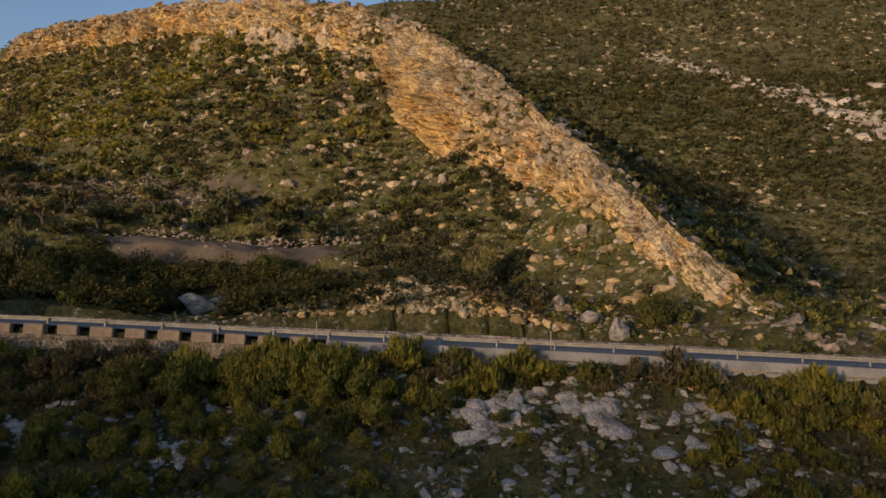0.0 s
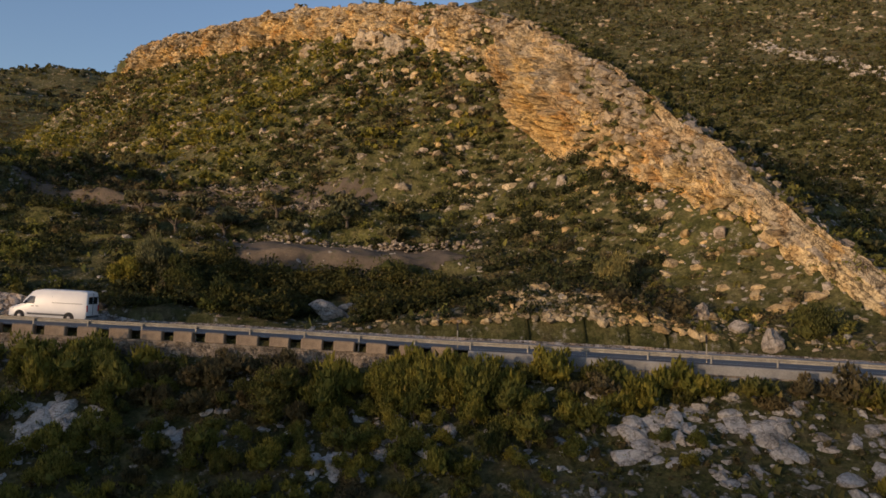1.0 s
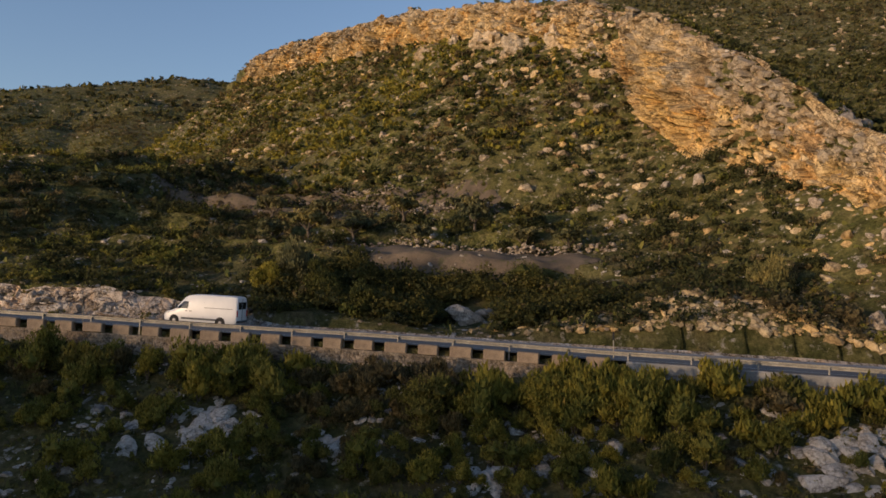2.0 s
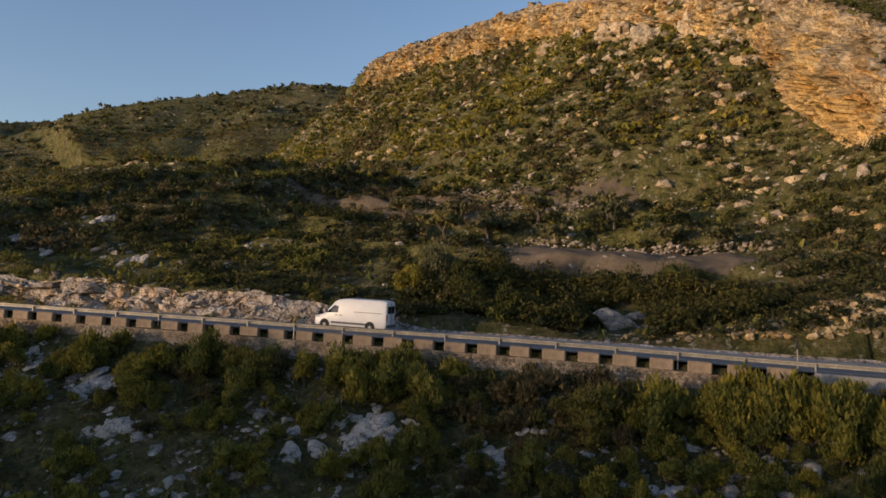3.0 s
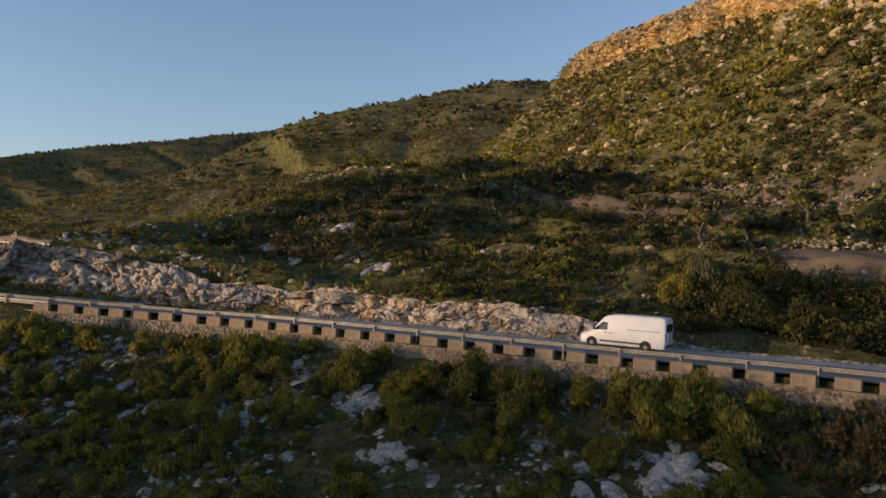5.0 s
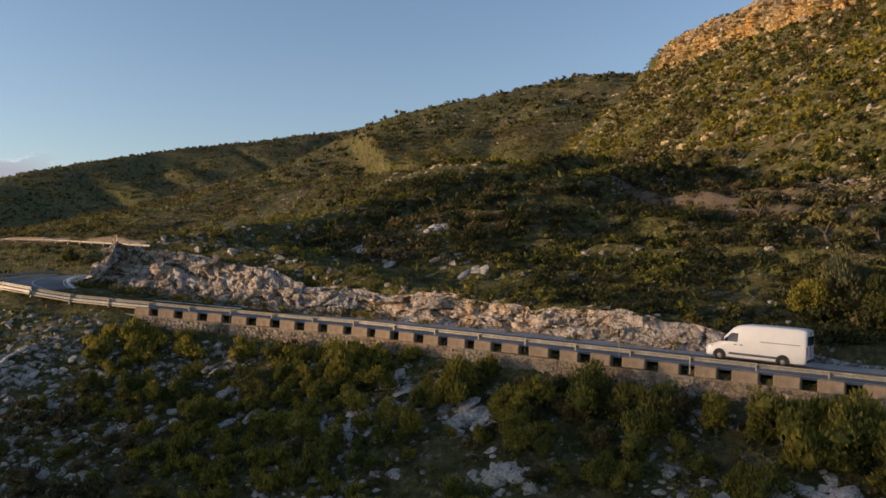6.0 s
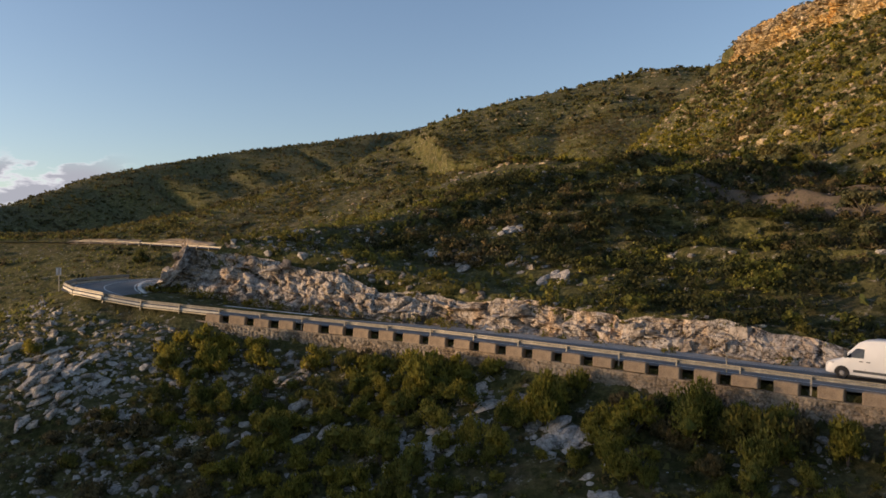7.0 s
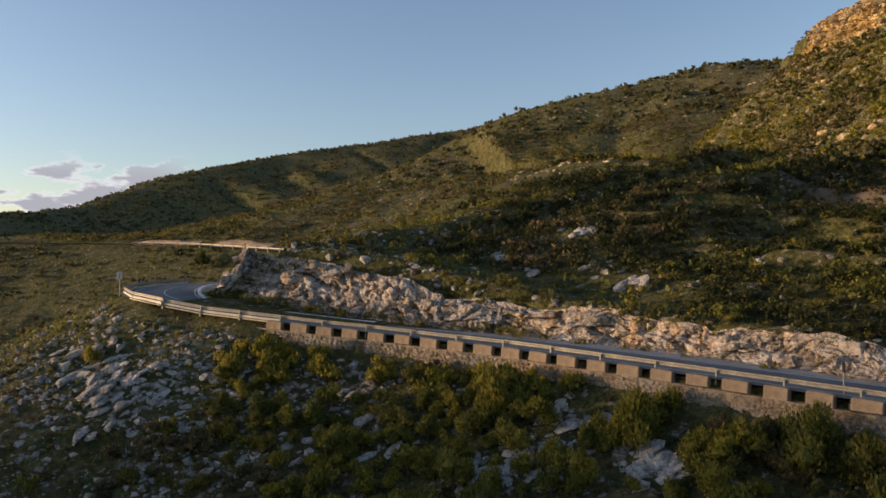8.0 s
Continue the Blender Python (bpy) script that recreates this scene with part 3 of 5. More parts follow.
# fallen blocks on the slope below the cliff
k = rng.integers(0, len(fine_crest) - 1, 1300)
off = 3.0 + np.abs(rng.normal(0, 1, 1300)) * 9.0
xy = fine_crest[k, :2] - cn[k] * off[:, None]
tagged(scatter("fallen_rocks", PEBBLES, on_land(xy[:, 0], xy[:, 1], 0.25 + 1.15 * rng.random(1300) ** 2.6), OCHRE, rng, lean=0.5), "fallen limestone blocks below the cliff", "rocks", kind="stuff")

# rubble and slabs that lie along the crest, and on the dip slope behind it
k = rng.integers(0, len(fine_crest) - 1, 1500)
off = np.abs(rng.normal(0, 1, 1500)) * np.where(c_len[k] < 95, 5.5, 4.0) * rng.choice([1.0, -0.35], 1500, p=[0.8, 0.2]) + 0.4
xy = fine_crest[k, :2] + cn[k] * off[:, None]
crest_rubble = scatter("crest_rubble", PEBBLES, on_land(xy[:, 0], xy[:, 1], rng.uniform(0.25, 1.0, 1500) ** 1.6 * 1.5), LIMESTONE, rng, lean=0.4)
tagged(crest_rubble, "loose pale limestone blocks along the cliff top", "rocks", kind="stuff")

# rock buttresses under the cliff band of the main hill
for s, e_out, size, tall in ((122, 4, 2.4, 1.4), (132, 6, 2.8, 1.5), (141, 7, 2.9, 1.4), (150, 5, 2.2, 1.5), (161, 6, 2.4, 1.3), (172, 8, 2.2, 1.1), (112, 4, 2.2, 1.2), (104, 6, 1.8, 1.0),
                             (196, 8, 1.7, 0.9), (215, 4, 1.8, 0.9), (136, 12, 1.6, 0.9), (147, 13, 1.7, 1.2)):
    i = int(s / 0.28)
    x, y = fine_crest[i, :2] - cn[i] * (e_out - 0.5)
    v, f = stone_shape(rng, 4, 0.9)
    q = v * size * np.array([1.25, 0.9, tall * 0.95])
    crag, split = facets((q[:, 0] + q[:, 1] * 0.8 + s) / 1.7, q[:, 2] / 2.3, 60)
    chip, _ = facets((q[:, 0] - q[:, 1]) / 0.8 + s, q[:, 2] / 0.7, 61)
    q = q * (1 + 0.4 * crag + 0.16 * chip - 0.2 * np.clip(1 - split / 0.15, 0, 1) + 0.35 * rough_noise(q[:, 0] + s, q[:, 2] + q[:, 1], 2.2, 3, 63, 0.6))[:, None]
    z = float(land(np.array([x]), np.array([y]))[0])
    but = new("rock_buttress", fast_mesh("rock_buttress", q, f, WEATHERED))
    but.location = (x, y, z + size * 0.15)
    tagged(but, "weathered ochre limestone buttress on the steep slope", "rock", group="rock buttresses")

# the rock cutting beside the road
fine_edge = smooth_line(EDGE[60:240:3], 0.2)
et, en = edge_frame(fine_edge)
eh = cut_height(fine_edge[:, 0])
ez = road_z(fine_edge[:, 0])
f_len = np.arange(len(fine_edge)) * 0.2
lumpy = 0.86 + 0.34 * rough_noise(f_len, f_len * 0, 6, 4, 71, 0.6) + 0.16 * cell(f_len / 3.7, f_len * 0, 73)
bend = ramp01(fine_edge[:, 0], -88, -98)
lumpy = lumpy + (1.0 + 0.1 * rough_noise(f_len, f_len * 0, 5, 3, 74) - lumpy) * bend
lumpy = lumpy * np.clip((174 - f_len) / 16, 0.12, 1)
e_back = WIDTH + setback(fine_edge[:, 0])
foot_xy = fine_edge[:, :2] + en * (e_back + 0.35 + 0.25 * rough_noise(f_len, f_len * 0, 3, 2, 72))[:, None]
top_xy = fine_edge[:, :2] + en * (e_back + 1.6 + lean_back(fine_edge[:, 0]))[:, None]
cut_foot, cut_top = np.c_[foot_xy, ez - 0.35], np.c_[top_xy, ez - 0.1 + eh * np.clip(lumpy, 0.1, 1.25)]
cutting = rock_sheet("road_cutting", cut_foot, cut_top, -en, np.clip(eh / 5.0, 0.08, 0.6)[:, None], 30, CUT_FACE, 1.25, 80, 0.4, tall=1.7)
tagged(cutting, "pale broken limestone cutting beside the road", "rock face", kind="structure")

rows_ = []
s_ = 0.0
for course in np.arange(0.0, 5.0, 0.62):
    s_ = rng.uniform(0, 1)
    while s_ < f_len[-1]:
        w = rng.uniform(0.4, 1.2) * rng.choice([1.0, 1.0, 2.2])
        i = min(int((s_ + w / 2) / 0.2), len(fine_edge) - 1)
        high = cut_top[i, 2] - cut_foot[i, 2]
        if course < high - 0.2 and rng.random() < 0.05:
            q = course / max(high, 0.3)
            out_by = e_back[i] + 0.75 + q * (0.7 + lean_back(fine_edge[i, 0])) + rng.uniform(-0.35, 0.25)
            place = (*(fine_edge[i] + en[i] * out_by), cut_foot[i, 2] + course + rng.uniform(0.1, 0.4))
            rows_.append(frame_at(place, (*et[i], rng.uniform(-0.15, 0.15)), -en[i], (w, rng.uniform(0.8, 1.4), rng.uniform(0.45, 1.05)), rng, 0.25))
        s_ += w * 0.95
rock_blocks(rows_, CUTSTONE, cutting, lambda p: -110 < p.x < -50)

k = rng.integers(0, len(fine_edge) - 1, 1500)
high = rng.random(1500) < 0.35
dd = setback(fine_edge[k, 0]) + np.where(high, WIDTH + 2.0 + lean_back(fine_edge[k, 0]) + np.abs(rng.normal(0, 1.5, 1500)), WIDTH + 0.2 + rng.uniform(0, 0.9, 1500))
keep = ((eh[k] > 0.7) & (rng.random(1500) < 0.6)) | (rng.random(1500) < 0.2)
xy = (fine_edge[k, :2] + en[k] * dd[:, None])[keep]
sz = np.where(high, rng.uniform(0.15, 0.75, 1500) ** 1.3, rng.uniform(0.08, 0.35, 1500))[keep]
tagged(scatter("cutting_rubble", PEBBLES, on_land(xy[:, 0], xy[:, 1], sz), LIMESTONE, rng, lean=0.4), "loose limestone blocks on top of the cutting", "rocks", kind="stuff")

# the sunlit bank of ochre rubble
n = 2200
x, dd = rng.normal(-3.5, 9.0, n), rng.uniform(8.6, 17, n)
base = np.array([np.interp(-x, -EDGE[:, 0], EDGE[:, 1])]).ravel()
y = base + dd
tagged(scatter("bank_rubble", PEBBLES, on_land(x, y, 0.12 + 0.6 * rng.random(n) ** 2.2), OCHRE, rng, lean=0.5), "broken ochre limestone rubble on the roadside bank", "rocks", kind="stuff")


def boulder(name, x, y, size, label, mat=None, shape=None, sink=0.25):
    v, f = shape or stone_shape(rng, 3, 0.85)
    q = v * size
    q = q * (1 + 0.16 * rough_noise(q[:, 0] + q[:, 1] + x, q[:, 2] * 1.2 + y, 0.8, 3, 62)[:, None])
    ob = new(name, fast_mesh(name, q, f, mat or LIMESTONE))
    z = float(land(np.array([x]), np.array([y]))[0])
    ob.location = (x, y, z + size * (0.55 - sink))
    return tagged(ob, label, "boulder")


boulder("boulder", -26.4, 78.2, 2.0, "big split pale limestone boulder in a hollow beside the road")
boulder("boulder", -24.6, 79.0, 1.0, "pale limestone boulder leaning on a bigger one")
boulder("boulder", -23.6, 81.5, 0.75, "small pale limestone boulder among dark shrubs")
boulder("boulder", 12.0, 69.0, 1.1, "upright pale limestone block on the roadside slope")
boulder("boulder", 9.6, 71.5, 1.2, "long pale limestone block among shrubs")
boulder("boulder", 14.2, 67.0, 1.3, "flat pale limestone block beside the road")
boulder("boulder", -12.0, 107.0, 1.6, "grey limestone boulder among hillside shrubs")
for x, y, size in ((-55, 160, 2.4), (-49, 155, 2.0), (-44, 151, 1.6), (-61, 158, 1.5), (-110.4, 183.8, 2.6), (-101, 176, 1.8), (-118, 190, 2.2), (-36, 146, 1.9), (-28, 140, 2.1),
                   (-20, 130, 1.6), (-17, 122, 1.5), (-6, 112, 1.4), (-2, 108, 1.7), (4, 103, 1.5), (-24, 125, 1.3), (-58, 141, 1.5), (-66, 147, 1.6), (-80, 156, 1.9), (9, 92, 1.3), (14, 84, 1.4)):
    tagged(boulder("hillside_boulder", x, y, size * 0.62, "weathered limestone boulder on the grassy slope", OCHRE if size > 1.7 else None), group="hillside boulders")


def outcrop(x, y, count, spread, label):
    """Pale bedrock that breaks through the slope as low overlapping slabs."""
    top = new("rock_outcrop")
    z0 = float(land(np.array([x]), np.array([y]))[0])
    top.location = (x, y, z0)
    px, py = x + rng.normal(0, spread, count), y + rng.normal(0, spread * 0.7, count)
    sz = rng.uniform(0.35, 0.85, count) * np.linspace(1.9, 0.35, count) ** 1.2
    for qx, qy, qz, size in on_land(px, py, sz, 0.0):
        ob = new("slab", SLABS[rng.integers(len(SLABS))])
        ob.parent = top
        turn = Matrix.Rotation(0.46 + rng.uniform(-0.2, 0.2), 4, "X") @ Matrix.Rotation(rng.uniform(-0.2, 0.2), 4, "Y") @ Matrix.Rotation(rng.uniform(0, 6.28), 4, "Z")
        ob.matrix_local = Matrix.Translation((qx - x, qy - y, qz - z0)) @ turn @ Matrix.Diagonal((size, size, size * rng.uniform(0.3, 0.6), 1))
    return tagged(top, label, "rock outcrop", group="bedrock outcrops")


SLABS = [fast_mesh("slab", v * (1 + 0.12 * rough_noise(v[:, 0] * 3 + v[:, 1] * 2, v[:, 2] * 3, 1.0, 2, 65)[:, None]), f, PALE) for v, f in STONES]
for x, y, count, spread in ((-37.5, 50.6, 14, 1.7), (-39.0, 47.5, 12, 1.6), (-69.5, 49.0, 7, 0.9), (-68.3, 45.0, 9, 1.0), (-70.5, 41.9, 9, 1.1), (-62.0, 48.6, 10, 1.2),
                            (-59.6, 48.4, 9, 1.2), (4.9, 53.2, 16, 2.0), (1.0, 51.5, 14, 1.8), (9.4, 52.0, 9, 1.2), (-17, 48.7, 7, 1.1), (-101.2, 28.6, 18, 2.2), (-98, 27, 12, 1.8),
                            (-105.5, 27, 12, 2.0), (-12, 50.5, 9, 1.6), (-30, 49.5, 8, 1.4), (-55, 44.5, 8, 1.2), (-80, 41, 9, 1.5), (16, 50, 12, 1.8), (-92.5, 36.5, 8, 1.2),
                            (-93.1, 69.6, 8, 1.1), (-97.6, 68.9, 6, 1.0), (-94, 78.9, 6, 0.9), (-86.6, 73.2, 8, 1.2), (-115.4, 70.3, 6, 0.9), (-107, 67, 5, 1.0), (-80, 70.5, 6, 1.0)):
    outcrop(x, y, count * 2 + 4, spread * 1.05, "pale grey limestone bedrock breaking through the slope")

# stones strewn over the slopes
def strewn(name, shapes, n, box, size, clump, mat, label, test=None):
    x, y = rng.uniform(box[0], box[1], n), rng.uniform(box[2], box[3], n)
    d, _ = off_line(x, y, EDGE)
    ok = in_view(x, y) & ((d < -1.5) | (d > WIDTH + 3)) & (rough_noise(x, y, clump, 3, 91) > rng.uniform(-0.35, 0.25, n))
    if test is not None:
        ok &= test(x, y, d)
    x, y = x[ok], y[ok]
    ob = scatter(name, shapes, on_land(x, y, size[0] + (size[1] - size[0]) * rng.random(len(x)) ** 2.4), mat, rng, lean=0.4)
    return tagged(ob, label, "rocks", kind="stuff")


strewn("slope_stones", PEBBLES, 17000, (-130, 45, 18, 60), (0.07, 0.85), 6, PALE, "pale limestone stones strewn over the lower slope", lambda x, y, d: d > -36)
strewn("bend_stones", PEBBLES, 6200, (-125, -84, 14, 46), (0.08, 0.7), 5, PALE, "pale limestone rubble on the slope below the bend", lambda x, y, d: (d > -30) & (d < -1.5))
strewn("hillside_stones", PEBBLES, 7000, (-150, 60, 60, 120), (0.12, 0.8), 9, PALE, "limestone stones strewn among shrubs above the road")
def before_hill(x, y):
    """Everywhere but the back of the main hill."""
    a = np.degrees(np.arctan2(-(x - MID[0]), y - MID[1]))
    return (off_line(x, y, CREST)[0] < 9) | (a < 1) | (a > 28)


strewn("upper_hill_stones", PEBBLES, 15000, (-190, 100, 100, 260), (0.3, 1.6), 12, WEATHERED, "weathered limestone blocks strewn over the upper hill", lambda x, y, d: before_hill(x, y) & (d > 55))

strewn("back_hill_stones", PEBBLES, 8000, (-40, 330, 200, 540), (0.4, 2.6), 20, WEATHERED, "weathered limestone blocks strewn over the hill behind the ridge", lambda x, y, d: (off_line(x, y, CREST)[0] > 20) & (np.degrees(np.arctan2(-(x - MID[0]), y - MID[1])) < 4))
strewn("left_hill_stones", PEBBLES, 9000, (-520, -190, 110, 420), (0.3, 1.5), 24, WEATHERED, "weathered limestone blocks strewn over the far hillside", lambda x, y, d: d > 12)

# a rib of pale rock on the shaded slope beyond the hogback
n = 900
u = rng.random(n)
x, y = 95 + 62 * u + rng.normal(0, 3.5, n), 375 - 100 * u + rng.normal(0, 3.5, n)
tagged(scatter("rib_outcrop", STONES, on_land(150 + rng.normal(0, 7, 60), 292 + rng.normal(0, 12, 60), 1.5 + 3.5 * rng.random(60) ** 2), PALE, rng, lean=0.3), "big pale limestone outcrop at the foot of a rock rib", "rocks", kind="stuff")
tagged(scatter("rib_rubble", PEBBLES, on_land(x, y, (0.5 + 2.6 * rng.random(n) ** 2.5) * (0.6 + 0.9 * u)), PALE, rng, lean=0.4), "pale limestone blocks along a low rock rib", "rocks", kind="stuff")

# ---------------------------------------------------------------- parapet, retaining wall, rails, markings
def at_edge(s, across, up=0.0):
    """A pose on the road: s metres along its edge, with x along the road and y towards the valley."""
    i = min(int(s), len(EDGE) - 3)
    f = s - i
    p = EDGE[i] * (1 - f) + EDGE[i + 1] * f
    t = EDGE_T[i] * (1 - f) + EDGE_T[i + 1] * f
    n = np.array([t[1], -t[0]])
    xy = p + n * across
    z = float(road_z(p[0])) + up
    rise = (float(road_z(EDGE[i + 2][0])) - float(road_z(EDGE[i][0]))) / 2
    m = Matrix(((t[0], -n[0], 0, xy[0]), (t[1], -n[1], 0, xy[1]), (0, 0, 1, z), (0, 0, 0, 1)))
    return m @ Matrix.Rotation(-math.atan(rise), 4, "Y")


def box(bm, x0, x1, y0, y1, z0, z1, bevel=0.0):
    got = bmesh.ops.create_cube(bm, size=1.0, matrix=Matrix.LocRotScale(((x0 + x1) / 2, (y0 + y1) / 2, (z0 + z1) / 2), None, (x1 - x0, y1 - y0, z1 - z0)))
    if bevel:
        edges = {e for v in got["verts"] for e in v.link_edges}
        bmesh.ops.bevel(bm, geom=list(edges), offset=bevel, segments=1, affect="EDGES")
    return got["verts"]


def s_of_x(x):
    return float(np.argmin(np.abs(EDGE[:230, 0] - x)))


# wall core: a mortared band under the parapet, from its coping down into the slope
S0, S1 = s_of_x(40), s_of_x(-99)
wall_line, wall_n = EDGE[int(S0):int(S1) + 1], EDGE_N[int(S0):int(S1) + 1]
wz = road_z(wall_line[:, 0])
ring = []
for across, up in ((0.38, -3.6), (0.38, -0.68), (-0.4, -0.68), (-0.4, -0.8), (-0.33, -0.82), (-0.33, -3.6)):
    ring.append(np.c_[wall_line + wall_n * across, wz + up])
wall_v = np.stack(ring, 1)
retaining_wall = mesh_object("retaining_wall", wall_v.reshape(-1, 3).tolist(), [f[::-1] for f in grid_faces(len(wall_line), 6)], MASONRY)
tagged(retaining_wall, "rubble masonry retaining wall below the road", "wall", kind="structure")

# its face stones: rough courses, the nearest as pieces of their own
STONE_MESHES = []
for _ in range(10):
    v, f = stone_shape(rng, 1, 0.9)
    v = v / np.abs(v).max(0) * 0.5
    STONE_MESHES.append(fast_mesh("stone", v, f, MASONRY))
rest_v, rest_f, base, singles = [], [], 0, 0
S_BLOCKS = s_of_x(-12)
for row, (up, hi) in enumerate(((-0.97, 0.3), (-1.25, 0.3), (-1.55, 0.34), (-1.9, 0.38), (-2.26, 0.4))):
    s = S_BLOCKS + 0.2 * row
    while s < S1:
        w = rng.uniform(0.25, 0.7)
        m = at_edge(s + w / 2, -0.33, up + rng.uniform(-0.05, 0.05))
        size = Matrix.Diagonal((w * rng.uniform(1.0, 1.12), rng.uniform(0.16, 0.24), hi * rng.uniform(1.0, 1.2), 1))
        m = m @ Matrix.Rotation(rng.uniform(-0.12, 0.12), 4, "Y") @ size
        me = STONE_MESHES[rng.integers(10)]
        x = m.translation.x
        if -73 < x < -46 and row < 4 and singles < 300:
            ob = new("stone", me)
            ob.parent = retaining_wall
            ob.matrix_local = m
            singles += 1
        else:
            v = np.array([p.co for p in me.vertices])
            q = np.array(m) @ np.c_[v, np.ones(len(v))].T
            rest_v.append(q[:3].T)
            rest_f.append(np.array([p.vertices[:] for p in me.polygons]) + base)
            base += len(v)
        s += w * 0.98
wall_stones = new("stones", fast_mesh("stones", np.concatenate(rest_v), np.concatenate(rest_f), MASONRY))
wall_stones.parent = retaining_wall
tagged(wall_stones, kind="stuff")

# parapet blocks
bm = bmesh.new()
box(bm, -0.82, 0.82, -0.28, 0.28, -0.5, 0.3, 0.06)
bmesh.ops.subdivide_edges(bm, edges=[e for e in bm.edges if e.calc_length() > 0.6], cuts=3, use_grid_fill=True)
for v in bm.verts:
    v.co += Vector([noise.noise(v.co * 3.0 + Vector((k * 7, 0, 0))) for k in range(3)]) * 0.035
block_mesh = bpy.data.meshes.new("parapet_block")
bm.to_mesh(block_mesh)
bm.free()
block_mesh.materials.append(CONCRETE)
s = S_BLOCKS
while s < S1 - 1:
    ob = new("parapet_block", block_mesh)
    ob.parent = retaining_wall
    ob.matrix_local = at_edge(s, -0.08, -0.18 + rng.uniform(-0.04, 0.03)) @ Matrix.Rotation(rng.uniform(-0.02, 0.02), 4, "Z") @ Matrix.Diagonal((rng.uniform(0.9, 1.06), 1, rng.uniform(0.92, 1.05), 1))
    s += 2.53


# beyond the blocks a low continuous concrete upstand carries the edge
bi, bj = int(s_of_x(70)), int(S_BLOCKS) - 1
ring = []
for across, up in ((0.2, -1.5), (0.2, -0.06), (0.14, 0.0), (-0.28, -0.02), (-0.34, -0.1), (-0.36, -1.5)):
    wave = 0.03 * rough_noise(np.arange(bi, bj) * 1.0, np.arange(bi, bj) * 0.0, 6, 2, 170)
    ring.append(np.c_[EDGE[bi:bj] + EDGE_N[bi:bj] * (across + wave[:, None]), road_z(EDGE[bi:bj, 0]) + up + wave])
GREY = varied("weathered_grey_concrete", (0.17, 0.165, 0.155), (0.32, 0.31, 0.29), 0.5, 0.9, 12, 0.02)
tagged(mesh_object("edge_upstand", np.stack(ring, 1).reshape(-1, 3).tolist(), [f[::-1] for f in grid_faces(bj - bi, 6)], GREY), "low weathered grey concrete upstand along the road edge", "wall", kind="structure")


# guard rail
def rail_beam(length):
    bm = bmesh.new()
    prof = [(-0.02, -0.155), (0.06, -0.12), (0.06, -0.06), (-0.01, -0.015), (-0.01, 0.015), (0.06, 0.06), (0.06, 0.12), (-0.02, 0.155)]
    loops = []
    for x in (-length / 2, length / 2):
        outer = [bm.verts.new((x, -y - 0.004, z)) for y, z in prof]
        inner = [bm.verts.new((x, -y + 0.008, z)) for y, z in prof]
        loops.append(outer + inner[::-1])
    a, b = loops
    for k in range(len(a)):
        j = (k + 1) % len(a)
        bm.faces.new((a[k], a[j], b[j], b[k]))
    bmesh.ops.recalc_face_normals(bm, faces=bm.faces)
    me = bpy.data.meshes.new("beam")
    bm.to_mesh(me)
    bm.free()
    me.materials.append(STEEL)
    return me


def rail_post():
    bm = bmesh.new()
    box(bm, -0.05, 0.05, -0.03, -0.02, -0.5, 0.72)
    box(bm, -0.05, 0.05, 0.02, 0.03, -0.5, 0.72)
    box(bm, -0.006, 0.006, -0.02, 0.02, -0.5, 0.72)
    box(bm, -0.06, 0.06, -0.14, -0.03, 0.46, 0.66)
    me = bpy.data.meshes.new("post")
    bm.to_mesh(me)
    bm.free()
    me.materials.append(STEEL)
    return me


BEAM, POST = rail_beam(4.36), rail_post()


def skirt_beam(length):
    """The flat lower rail under the beam: a shallow channel with folded edges."""
    bm = bmesh.new()
    box(bm, -length / 2, length / 2, -0.012, 0.012, -0.2, 0.2)
    box(bm, -length / 2, length / 2, -0.05, -0.012, 0.16, 0.2)
    box(bm, -length / 2, length / 2, -0.05, -0.012, -0.2, -0.16)
    me = bpy.data.meshes.new("lower_rail")
    bm.to_mesh(me)
    bm.free()
    me.materials.append(ZINC)
    return me


ZINC = varied("pale_zinc_steel", (0.42, 0.39, 0.32), (0.6, 0.56, 0.46), 1.5, 0.6, 9, 0.0, 0.3, metal=0.1)
SKIRT = skirt_beam(4.2)


def guardrail(first, last, across, label, skirt_from=9999):
    top = new("guardrail")
    tagged(top, label, "guardrail", group="guard rails")
    s = first
    while s < last:
        for name, me, m in (("beam", BEAM, at_edge(s, across, 0.46) @ Matrix.Rotation(rng.uniform(-0.006, 0.006), 4, "Y") @ Matrix.Rotation(0.008, 4, "Z")),
                            ("post", POST, at_edge(s + 2.15, across - 0.14, -0.14)),
                            ("lower_rail", SKIRT, at_edge(s, across - 0.06, 0.02))):
            if name == "lower_rail" and s < skirt_from:
                continue
            ob = new(name, me)
            ob.parent, ob.matrix_local = top, m
        s += 4.3
    return top


guardrail(s_of_x(60), 232, 0.34, "galvanised steel guard rail behind the concrete parapet blocks", s_of_x(-97))
guardrail(290, 395, 0.3, "distant galvanised guard rail on the far road bend")


